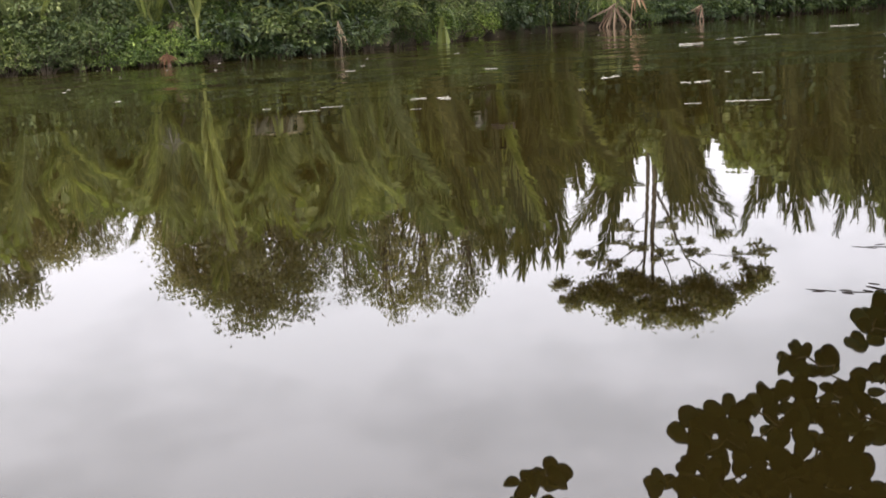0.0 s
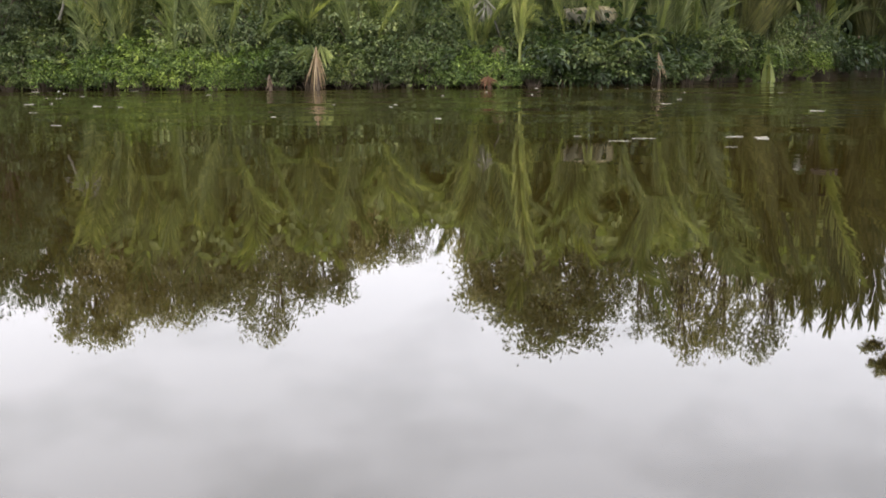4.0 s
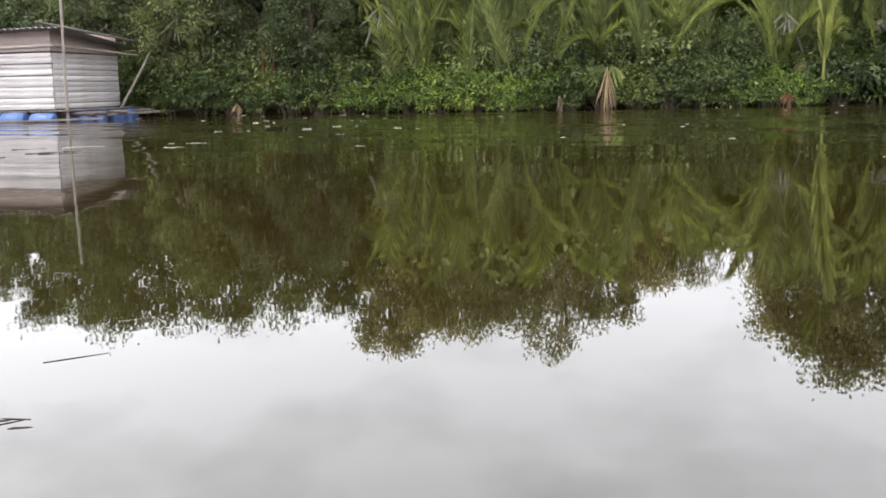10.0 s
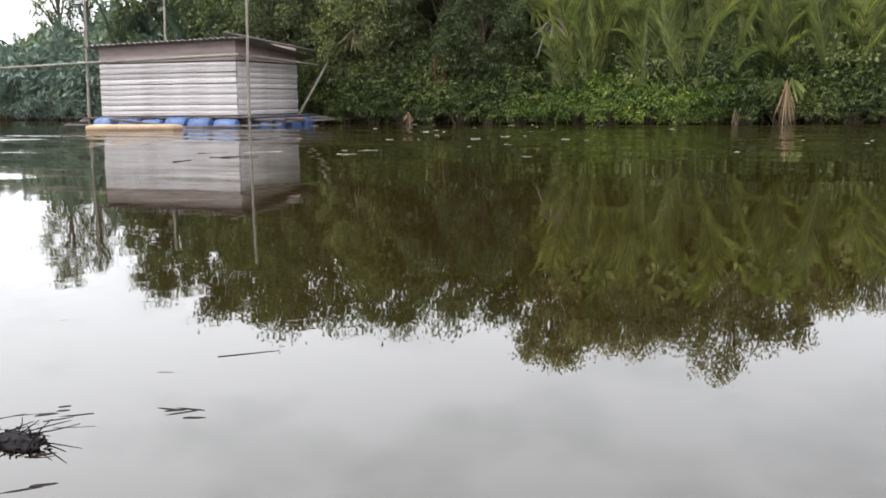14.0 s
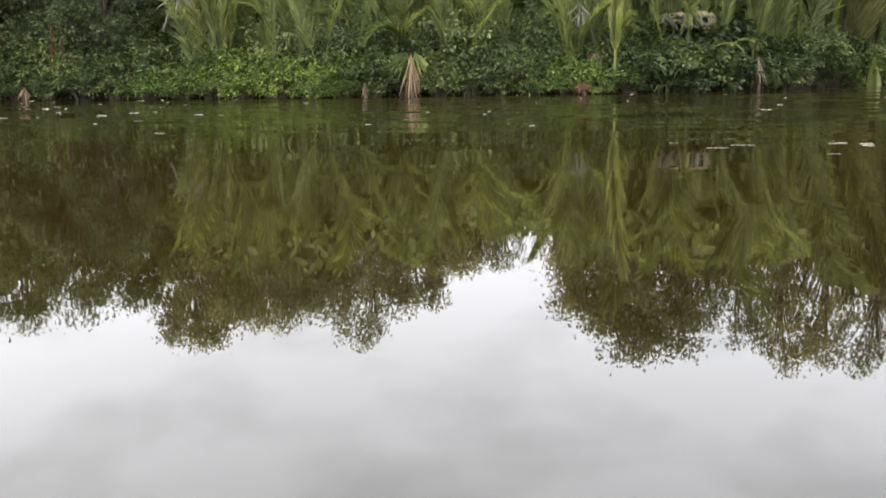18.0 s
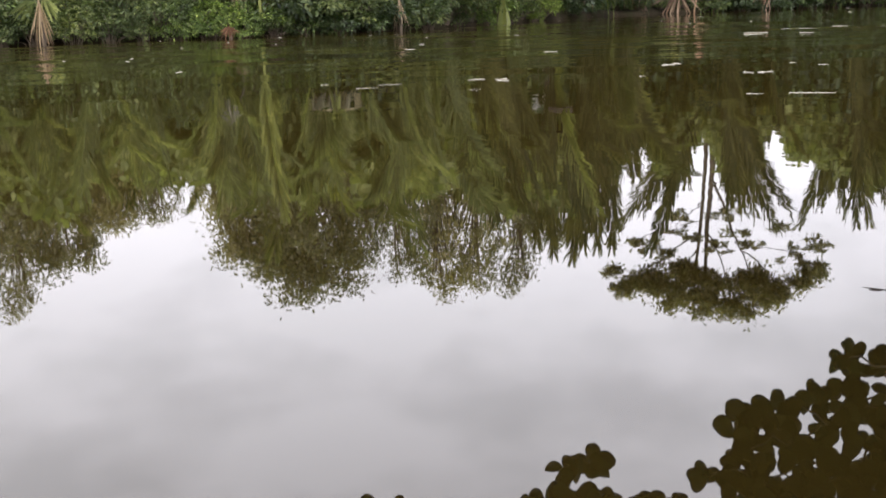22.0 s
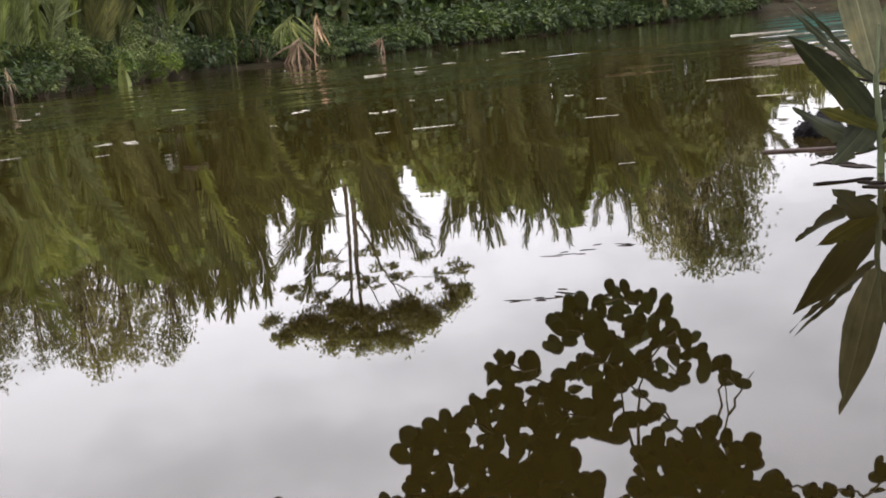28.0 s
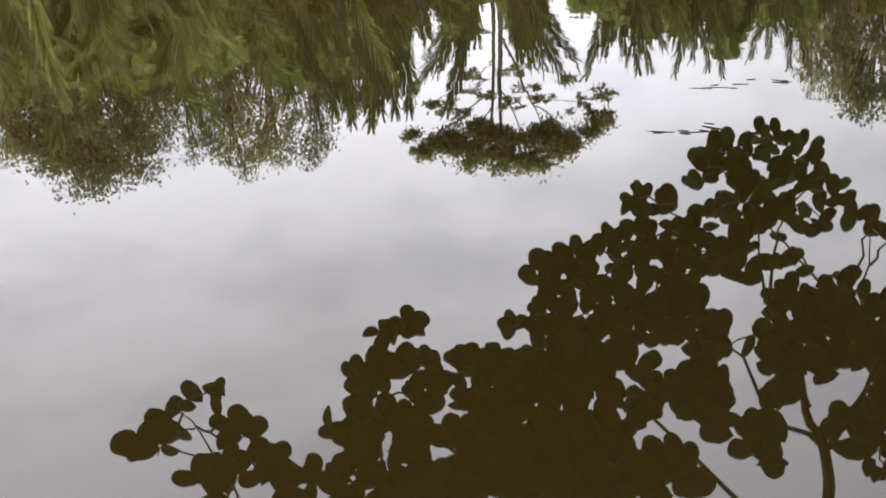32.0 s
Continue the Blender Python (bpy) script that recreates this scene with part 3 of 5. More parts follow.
def broadleaf(kind, az, off, height, turn, label="leafy broadleaf tree standing behind the palms"):
    r = shore(az) + off
    nominal = (7.0, 7.5, 6.5, 8.0)[kind]
    ob = thing("tree", polar(az, r, land(off) - 0.1), label, "tree", "trees on the far bank", turn)
    s = height / nominal
    made = DARK_TREES[kind] if az < -37 else TREES[kind]
    part("trunk", made[0], ob, Matrix.Scale(s, 4))
    part("crown", made[1], ob, Matrix.Scale(s, 4))
    return ob


# ---- shrubs and creepers ----
def shrub_parts(seed, count, w, h, leaf, material, sprays=34, loose=0.10, narrow=0.52):
    """Stems that end in sprays of leaves, with dark gaps between the sprays."""
    nrng = np.random.default_rng(seed)
    rng = random.Random(seed)
    sv, sf, tips = [], [], []
    for k in range(sprays):
        a, q = rng.uniform(0, 6.28), math.sqrt(rng.uniform(0.02, 1))
        tip = Vector((math.cos(a) * w * q, math.sin(a) * w * q, h * rng.uniform(0.35, 1.0) * (1.05 - 0.45 * q * q)))
        tips.append(tip)
        tube(sv, sf, [(tip.x * 0.15, tip.y * 0.15, -0.1), (tip.x * 0.5, tip.y * 0.5, tip.z * 0.7), tuple(tip)], [0.014, 0.01, 0.004], 3, False)
    which = nrng.integers(0, sprays, count)
    tt = np.array([tuple(t) for t in tips])[which]
    size = (0.6 + 0.8 * nrng.random(sprays))[which][:, None]
    d = nrng.normal(size=(count, 3))
    base = tt * (1 - 0.35 * nrng.random((count, 1)) ** 3) + d * np.array([1.0, 1.0, 0.7]) * loose * w * size
    base[:, 2] = np.abs(base[:, 2]) + 0.07
    out = tt * np.array([1, 1, 0.35])
    way = out / (np.linalg.norm(out, axis=1)[:, None] + 0.1) * 0.8 + d * 0.55 + np.array([0, 0, -0.15])
    face = nrng.normal(size=(count, 3)) * 0.35 + np.array([0, 0, 1.0]) + 0.4 * out
    ln = nrng.uniform(0.6, 1.3, count) * leaf
    lv, lf = leaves(base, way, face, ln, ln * narrow, 0.15, 0.25)
    return mesh("stem", sv, sf, BARK), mesh("foliage", lv, lf, material)


SHRUBS = [shrub_parts(201 + k, 1100, 0.8, 1.0, 0.11, SHRUB, 34, 0.08) for k in range(5)]
TALL_SHRUBS = [shrub_parts(241 + k, 2400, 0.75, 1.0, 0.062, TALL_LEAF, 46, 0.085) for k in range(4)]
DARK_SHRUBS = [shrub_parts(261 + k, 800, 0.9, 0.85, 0.15, SHADE_CREEPER, 26, 0.11) for k in range(4)]
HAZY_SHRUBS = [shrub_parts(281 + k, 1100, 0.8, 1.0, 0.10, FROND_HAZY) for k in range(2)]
CREEPERS = [shrub_parts(221 + k, 1500, 0.9, 0.8, 0.10, CREEPER, 44, 0.068, 0.46) for k in range(5)]


def shrub(az, off, size, seed, creeper=False, tall=1.0):
    rng = random.Random(seed)
    # Dark leaf copies by bearing; at the bend they stand in for shade.
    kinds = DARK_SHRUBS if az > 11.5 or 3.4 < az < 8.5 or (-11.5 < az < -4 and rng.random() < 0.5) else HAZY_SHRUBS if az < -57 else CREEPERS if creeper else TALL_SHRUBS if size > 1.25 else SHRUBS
    st, lv = rng.choice(kinds)
    r = shore(az) + off
    name = "creeper_mound" if creeper else "shrub"
    text = "low mound of bright green creeper at the waterline" if creeper else "dark green leafy shrub at the edge of the river"
    ob = thing(name, polar(az, r, max(land(off), 0.0) - 0.06), text, "creeper" if creeper else "shrub", "undergrowth along the far bank", rng.uniform(0, 360))
    m = Matrix.Diagonal((size, size, size * tall, 1))
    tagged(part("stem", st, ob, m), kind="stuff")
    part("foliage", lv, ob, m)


def skyline(az):
    """Height of the bank's green skyline, in degrees over the mirror line, by bearing."""
    return float(np.interp(az, [-68, -64.4, -62, -58, -50, -40, -30, -24, -21, -17, -14.5, -8, 2, 5, 6.6, 7.4, 10.4, 11.2, 12.2, 14.2, 15.1, 16.9, 17.8, 20, 28, 30.1, 31.7, 33.6, 34.9, 36.1, 38, 62],
                           [4.2, 4.6, 6.0, 8.0, 10.6, 10.8, 11.0, 10.8, 10.1, 10.2, 10.8, 11.8, 11.8, 11.8, 10.6, 9.5, 9.4, 9.0, 9.6, 9.8, 8.5, 8.5, 9.9, 10.3, 10.7, 9.6, 9.0, 7.2, 6.0, 5.2, 5.0, 5.0]))


def plant_far_bank():
    rng = random.Random(5)
    # undergrowth along the waterline
    az = -68.0
    while az < 62:
        r = shore(az)
        big = 1.0 if az < 3 else 1.25 if az < 16 else 1.9
        step = math.degrees(0.72 * big / r)
        open_water = 33.2 < az < 41
        bright = -39 < az < -27 or -17 < az < -12 or (rng.random() < 0.2 and az > -40)
        if not open_water:
            front, seed_a = rng.uniform(0.50, 0.74) * big, rng.random()
            second, seed_b = rng.uniform(0.78, 1.08) * big, rng.random()
            if not 3.0 < az < 11.0:
                shrub(az, -0.08, front, seed_a, bright)
                shrub(az + step * 0.5, 0.45 * big, second, seed_b, bright)
            else:
                shrub(az + step * 0.5, 0.5 * big, second * 0.62, seed_b, False)
        if not open_water:
            shrub(az + step * 0.3, 1.3 * big, rng.uniform(0.85, 1.2) * big, rng.random(), bright and rng.random() < 0.5, 1.1)
        if az < -40 and rng.random() < 0.75:
            shrub(az + step * 0.2, 1.9, rng.uniform(1.3, 2.1), rng.random(), False, 1.25)
        # taller bushes that hide the feet of the palms
        if -40 < az < 3 and not -37 < az < -35.6 and rng.random() < 0.8:
            shrub(az + step * 0.4, rng.uniform(1.7, 2.6), rng.uniform(1.28, 1.75), rng.random(), False, rng.uniform(0.95, 1.3))
        az += step
    # palms: the size follows the skyline of the bank
    az = -68.0
    while az < 62:
        r = shore(az)
        for row, (off, scale) in enumerate(((1.9, 0.62), (2.9, 0.82), (5.0, 0.94), (7.5, 0.99))):
            a = az + rng.uniform(-0.8, 0.8)
            if (-51 < a < -39 and row < 2) or (32.6 < a < 41.5 and row < 2):
                continue
            if 0.6 < a < 4.4 and row < 2:
                continue
            if a > 8.5 and row < 2:
                continue
            airy = 6.5 < a < 17
            if airy and row == 3:
                continue
            if 32.6 < a < 41.5:
                off += 9
            rr = shore(a) + off
            h = max(2.5, rr * math.tan(radians(skyline(a))) - EYE_Z) * scale * rng.uniform(0.84, 1.0) * (0.92 if airy else 0.8 if a < -39 else 1.0)
            nipa_palm(a, off, h * 1.1, rng.random(), 0.24 if -31 < a < -8 else 0.10, 1 if rng.random() < (0.12 if -1 < a < 13 else 0.4) else 0, 8 if airy else 13, 0.6 if airy else 0.35 if a > -24 else 0.2)
        az += math.degrees((2.0 if az < 16 else 4.2) / r)
    # broadleaf trees behind and between
    for k, (a, off, top, kind) in enumerate(((-62, 8, 8.8, 3), (-60.5, 8, 8.2, 3), (-57, 5, 9.7, 0), (-54, 4, 11.2, 1), (-51, 3, 11.8, 2), (-48.5, 2.4, 11.8, 2), (-45.6, 2.0, 10, 2), (-44.5, 3.2, 12.0, 0), (-41, 3, 11.6, 2),
                                             (-39.5, 1.8, 9.0, 2), (-38.5, 4, 11.6, 1), (-35.6, 6, 13.9, 1), (-33.5, 6, 12.6, 0), (-31.6, 6.5, 13.2, 3), (-30, 6, 12.5, 0), (-21.2, 7, 10.2, 2), (-19.4, 7, 10.3, 3), (-18.3, 7, 10.0, 3), (-28.2, 6, 12.2, 2), (-26.4, 7, 14.2, 3), (-23.8, 7, 12.2, 0), (-13.6, 8, 12.6, 0), (-11.6, 8, 14.0, 2),
                                             (-10, 7, 14.6, 0), (-7.4, 8, 13.2, 3), (-5, 9, 14.0, 3), (-2.9, 9, 15.1, 3), (-1.6, 9, 14.8, 3), (0.8, 9, 15.0, 3), (3.2, 9, 12.2, 1), (28.8, 8, 12.3, 3), (30.2, 8, 12.8, 3), (31.6, 8, 13.2, 0), (33.3, 8, 7.9, 3), (32.6, 8, 9.2, 3),
                                             (48, 10, 9, 1), (56, 10, 9, 2))):
        rr = shore(a) + off
        broadleaf(kind, a, off, rr * math.tan(radians(top)) - EYE_Z, k * 77)
    # close wood behind, too dense to tell plants apart
    nrng = np.random.default_rng(77)
    n = 140000
    a = np.where(np.arange(n) < 80000, nrng.uniform(-70, 62, n), nrng.uniform(2, 46, n))
    rs = np.array([shore(x) for x in np.arange(-70, 63, 0.5)])
    r = np.interp(a, np.arange(-70, 63, 0.5), rs) + nrng.uniform(3.4, 11.0, n) + np.where((a > 32.4) & (a < 41.5), 9.0, 0.0)
    tops = np.array([skyline(x) for x in np.arange(-70, 63, 0.5)])
    h = (r * np.tan(np.radians(np.interp(a, np.arange(-70, 63, 0.5), tops))) - EYE_Z) * np.where((a > 6.5) & (a < 28), 1.02, 0.95)
    wob = np.array([noise.noise(Vector((x * 0.9, 7.7, 0))) for x in np.arange(-70, 63, 0.5)])
    z = nrng.random(n) ** 0.85 * h * (0.85 + 0.3 * np.interp(a, np.arange(-70, 63, 0.5), wob))
    base = np.stack([r * np.sin(np.radians(a)), r * np.cos(np.radians(a)), z + 0.3], 1)
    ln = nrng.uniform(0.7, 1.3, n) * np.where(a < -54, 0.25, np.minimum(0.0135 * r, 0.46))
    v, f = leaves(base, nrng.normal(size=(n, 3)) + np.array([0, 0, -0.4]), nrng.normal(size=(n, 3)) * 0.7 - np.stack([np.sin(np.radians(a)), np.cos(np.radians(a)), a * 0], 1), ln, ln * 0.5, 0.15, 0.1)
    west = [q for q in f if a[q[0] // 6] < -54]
    # Lower leaves take a darker colour in place of the shade below the palms.
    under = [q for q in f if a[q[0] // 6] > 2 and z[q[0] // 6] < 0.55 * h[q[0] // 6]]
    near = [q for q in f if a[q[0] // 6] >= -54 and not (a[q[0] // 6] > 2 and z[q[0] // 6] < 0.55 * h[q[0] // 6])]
    tagged(new("far_woodland", mesh("far_woodland", v, under, SHADE_CREEPER)), "undergrowth below the palms at the bend, shade put into its leaf colour", "woodland", kind="stuff")
    tagged(new("far_woodland", mesh("far_woodland", v, near, THICKET)), "dense dark green thicket behind the palms", "woodland", kind="stuff")
    tagged(new("far_woodland", mesh("far_woodland", v, west, FROND_HAZY)), "thicket further up the river, bluish haze put into its leaf colour", "woodland", kind="stuff")


plant_far_bank()


def flat_crowned_tree():
    """Slender twin trunk that forks high up, with loose flat plates of leaves."""
    rng, nrng = random.Random(61), np.random.default_rng(61)
    ob = thing("tree", polar(12.2, 54, 0.0), "tall slender tree with a flat spreading crown above the palms", "tree", turn=-12.2)
    v, f = [], []
    tube(v, f, [(-0.5, 0, -0.3), (-0.3, 0, 4), (-0.25, 0, 8.4), (-0.42, 0, 11.0), (-0.4, 0, 13.4), (-0.2, 0, 14.8)], [0.24, 0.19, 0.13, 0.11, 0.08, 0.03], 8)
    tube(v, f, [(-0.4, 0.3, -0.3), (-0.5, 0.3, 4), (-0.62, 0.2, 8.4), (-0.75, 0.1, 11.0), (-0.9, 0.2, 13.2), (-1.6, 0.1, 14.4)], [0.19, 0.15, 0.10, 0.09, 0.07, 0.03], 7)
    limbs = [((-0.25, 0, 8.4), (1.75, 0.2, 13.3), 0.09), ((1.3, 0.1, 12.3), (2.9, 0.3, 13.6), 0.05), ((1.0, 0.1, 11.8), (3.9, -0.3, 12.3), 0.04), ((3.0, -0.2, 12.1), (4.9, 0.1, 13.0), 0.03), ((-0.42, 0, 11.0), (0.9, 0.4, 15.0), 0.05),
             ((-0.75, 0.1, 11.2), (-3.4, 0.5, 13.9), 0.06), ((-0.8, 0.1, 12.2), (-2.4, -0.6, 14.8), 0.05), ((-2.4, 0.3, 12.9), (-4.9, 0.4, 14.2), 0.035), ((-0.65, 0.1, 9.6), (-2.2, 0.2, 11.1), 0.035), ((-0.7, 0.1, 10.6), (-4.4, 0.2, 11.9), 0.035),
             ((0.1, 0.05, 9.4), (0.6, 0.2, 10.3), 0.03), ((0.3, 0.05, 10.2), (3.3, 0.2, 10.8), 0.03), ((-0.4, 0, 11.6), (0.4, 0.1, 12.2), 0.025)]
    for a, b, w in limbs:
        a, b = Vector(a), Vector(b)
        mid = a.lerp(b, 0.55) + Vector((rng.uniform(-0.2, 0.2), 0, rng.uniform(-0.25, 0.1)))
        tube(v, f, [a, a.lerp(mid, 0.5) + Vector((rng.uniform(-0.1, 0.1), 0, 0)), mid, b], [w, w * 0.85, w * 0.7, w * 0.3], 5, False)
    part("trunk", mesh("trunk", v, f, BARK, True), ob)
    # plates of leaves: x, z, half width
    plates = [(-5.2, 13.7, 0.45), (-4.9, 14.6, 0.5), (-4.0, 14.5, 0.8), (-3.1, 14.2, 0.85), (-2.3, 14.9, 0.9), (-2.2, 13.4, 0.7), (-1.2, 14.9, 0.95), (-1.3, 13.4, 0.5), (-0.3, 15.2, 0.9), (0.7, 15.3, 0.9), (1.6, 15.0, 0.9), (2.6, 14.6, 0.85), (3.4, 14.2, 0.7),
              (4.1, 13.9, 0.65), (4.9, 13.5, 0.6), (5.3, 13.0, 0.45), (3.9, 12.6, 0.4), (4.6, 12.0, 0.45), (5.1, 11.6, 0.4), (-4.6, 11.9, 0.5), (-3.6, 12.0, 0.5), (-2.9, 12.6, 0.45), (-2.0, 11.2, 0.45), (-1.6, 10.4, 0.4), (0.4, 10.2, 0.5), (1.0, 11.1, 0.4),
              (-0.7, 11.6, 0.4), (0.3, 12.1, 0.4), (2.0, 11.8, 0.35), (3.4, 10.9, 0.45)]
    plates += [(rng.uniform(-3.8, 3.4), rng.uniform(13.5, 14.8), rng.uniform(0.5, 0.75)) for k in range(18)]
    base, way, face, ln = [], [], [], []
    for x, z, w in plates:
        low, wide = z < 12.8, 1.7 if z < 12.8 else 0.75
        for k in range(7 if low else 5):
            q = w * (rng.uniform(0.3, 0.6) if low else rng.uniform(0.5, 1.1))
            n = int((70 if low else 150) * w)
            d = nrng.normal(size=(n, 3)) * np.array([0.5, 0.7, 0.24]) * q
            base.append(d + np.array([x + rng.uniform(-wide, wide) * w, rng.uniform(-0.7, 0.7), z + rng.uniform(-0.42, 0.5) * w]))
            way.append(nrng.normal(size=(n, 3)) * np.array([1, 1, 0.4]))
            face.append(nrng.normal(size=(n, 3)) * 0.4 + np.array([0, 0, 1.0]))
            ln.append(nrng.uniform(0.16, 0.32, n))
    ln = np.concatenate(ln)
    v, f = leaves(np.concatenate(base), np.concatenate(way), np.concatenate(face), ln, ln * 0.55, 0.15, 0.1)
    part("crown", mesh("crown", v, f, CROWN), ob)


def plume(base, tip, bow, width, material, seed, pairs=88):
    """A long frond that bows from base to tip, its leaflets held close to the rib."""
    rng = random.Random(seed)
    base, tip, n = Vector(base), Vector(tip), 16
    rib = [base.lerp(tip, i / n) + Vector((bow * 4 * (i / n) * (1 - i / n), 0, 0)) for i in range(n + 1)]
    v, f = [], []
    tube(v, f, rib, [0.07 * (1 - 0.92 * i / n) for i in range(n + 1)], 4, False)
    rows = []
    for k in range(pairs):
        u = 0.16 + 0.84 * (k + 0.5) / pairs
        i = min(int(u * n), n - 1)
        q, d = rib[i].lerp(rib[i + 1], u * n - i), (rib[i + 1] - rib[i]).normalized()
        across = Vector((d.z, 0, -d.x))
        size = width * (0.75 + 0.6 * math.sin(math.pi * min(1.0, 0.1 + 0.85 * u))) * (1.0 if u < 0.85 else 0.75)
        for side in (-1, 1):
            spread = radians(rng.gauss(17, 5))
            w = d * math.cos(spread) + (across * side * 0.8 + Vector((0, rng.uniform(-0.6, 0.6), 0))) * math.sin(spread) + Vector((0, 0, -0.12 * rng.random()))
            rows.append((q, w, Vector((rng.uniform(-0.4, 0.4), -1, 0.3)), size * rng.uniform(0.7, 1.15)))
    lens = np.array([r[3] for r in rows])
    lv, lf = leaves([r[0] for r in rows], [r[1] for r in rows], [r[2] for r in rows], lens, 0.055 + 0.02 * lens, 0.3, 0.06)
    o = len(v)
    return mesh("frond", v + lv, f + [tuple(i + o for i in q) for q in lf], material)


def bend_palm(az, off, tips, seed):
    """A tall palm whose fronds rise to the given bearings and heights, in degrees, each with a bow to one side."""
    rng = random.Random(seed)
    r = shore(az) + off
    ob = thing("nipa_palm", polar(az, r, 0.3), "tall nipa palm with long stiff olive fronds at the bend", "palm", "palms on the far bank", -az)
    for k, (a, top, bow) in enumerate(tips):
        tip = (r * math.tan(radians(a - az)), rng.uniform(-0.6, 0.6), r * math.tan(radians(top)) - EYE_Z - 0.3)
        part("frond", plume((rng.uniform(-0.3, 0.3), rng.uniform(-0.3, 0.3), 0), tip, bow, 1.25, FROND_OLIVE_SHADE, seed * 10 + k), ob)


bend_palm(4.7, 3.5, ((2.4, 12.8, -0.5), (3.3, 13.5, -0.4), (4.4, 14.0, 0.0), (5.0, 12.9, 0.1), (5.8, 13.3, 0.3), (6.6, 13.2, 0.4)), 1)
bend_palm(10.6, 4.0, ((7.1, 12.1, 0.9), (8.8, 13.2, 0.5), (9.6, 11.0, 0.2), (8.4, 11.2, 0.5), (10.6, 9.6, 0.0)), 2)
bend_palm(12.3, 4.0, ((15.3, 11.8, -0.5), (14.2, 11.1, -0.2), (12.9, 10.6, 0.0), (13.6, 11.0, -0.2), (16.0, 11.0, -0.9)), 3)
bend_palm(18.7, 4.0, ((16.6, 11.7, 0.5), (17.6, 10.6, 0.3), (18.6, 10.6, 0.0), (19.4, 11.5, 0.0), (20.0, 11.4, -0.2), (20.7, 10.4, -0.4)), 4)
bend_palm(22.6, 4.0, ((21.4, 11.8, 0.3), (22.3, 11.0, 0.1), (23.1, 11.4, 0.0), (23.9, 11.9, -0.2), (24.6, 10.8, -0.4)), 5)
bend_palm(26.6, 4.0, ((25.3, 11.1, 0.3), (26.2, 10.9, 0.1), (27.3, 11.5, -0.1), (28.3, 11.9, -0.3)), 6)


flat_crowned_tree()


# ---- the floating hut ----
def build_hut():
    at = (-20.33, 15.39, 0)
    hut = thing("floating_hut", at, "small floating hut of whitewashed corrugated sheets on a drum raft", "hut", turn=23.3)
    L, D, Z0, Z1 = 3.85, 3.2, 0.27, 1.56

    def corrugated(name, w, h, mat, waves):
        """A sheet w wide (x) and h high (z) with ribs running along x."""
        v, f = [], []
        rows = waves * 6
        for i in range(rows + 1):
            z = h * i / rows
            y = 0.004 * math.cos(2 * math.pi * waves * i / rows)
            v += [(0, y, z), (w, y, z), (0, y + 0.006, z), (w, y + 0.006, z)]
        for i in range(rows):
            a = i * 4
            f += [(a, a + 1, a + 5, a + 4), (a + 2, a + 6, a + 7, a + 3), (a, a + 4, a + 6, a + 2), (a + 1, a + 3, a + 7, a + 5)]
        return mesh(name, v, f, mat)
    # walls in courses of lapped sheets
    n = 10
    ch = (Z1 - Z0) / n
    for wall, (length, turn, origin) in enumerate(((L, 0, (-L, 0)), (D, 90, (0, 0)), (L, 180, (0, D)), (D, -90, (-L, D)))):
        me = corrugated("wall_sheet", length, ch * 0.9, ZINC, 1)
        for k in range(n):
            m = pose(origin[0], origin[1], Z0 + k * ch + 0.006 * math.sin(k * 7.3 + wall), 0, 0, turn) @ pose(0, -0.012 + 0.006 * math.sin(k * 5.1 + wall), 0, 6.0 + 4 * math.sin(k * 3.7 + wall), 0.12 * math.sin(k * 2.9 + wall * 2), 0)
            part("wall_sheet", me, hut, m)
        upper = corrugated("gable_board", length, 0.46, BOARD, 3)
        part("gable_board", upper, hut, pose(origin[0], origin[1], Z1 + 0.02, 0, 0, turn), "pinkish brown stained upper board")
    # roof: shallow, high over the front corner
    rv, rf = [], []
    steps = 60
    for i in range(steps + 1):
        x = -L - 0.3 + (L + 0.75) * i / steps
        zz = 2.08 - 0.024 * abs(x + 0.1) + 0.018 * math.cos(i * 2 * math.pi / 2.0)
        for y, dz in ((-0.35, 0.0), (D + 0.4, -0.36)):
            rv += [(x, y, zz + dz), (x, y, zz + dz + 0.012)]
    for i in range(steps):
        a = i * 4
        rf += [(a + 1, a + 5, a + 7, a + 3), (a, a + 2, a + 6, a + 4), (a, a + 4, a + 5, a + 1), (a + 2, a + 3, a + 7, a + 6)]
    part("roof", mesh("roof", rv, rf, RUSTY), hut, label="thin rusty sheet roof")
    fascia = pole_mesh("roof_rail", 3.7, 0.035, 0.03, GREY_WOOD, 0.004, 0, 3)
    part("roof_rail", fascia, hut, between((-0.05, -0.42, 2.20), (0.62, 3.7, 1.86)))
    # posts, rails, brace
    post = pole_mesh("post", 3.6, 0.035, 0.028, BAMBOO, 0.004, 9, 4)
    for x, y, h in ((-L - 0.18, -0.30, 1.05), (0.46, -0.30, 1.05), (-L - 0.40, D + 0.3, 1.15)):
        part("post", post, hut, pose(x, y, -0.5, 0, 0.8, 40) @ Matrix.Diagonal((1, 1, h, 1)))
    rail = pole_mesh("rail", 7.6, 0.035, 0.022, BAMBOO, 0.006, 14, 5)
    part("rail", rail, hut, between((0.3, -0.38, 1.68), (-7.2, -0.42, 1.46)))
    part("rail", pole_mesh("rail", 3.6, 0.03, 0.022, BAMBOO, 0.004, 8, 6), hut, between((0.1, -0.25, 1.70), (0.6, 3.6, 1.52)))
    part("brace", pole_mesh("brace", 2.0, 0.035, 0.03, BAMBOO, 0.004, 6, 7), hut, between((0.3, 2.5, 0.12), (0.7, 3.6, 1.55)))
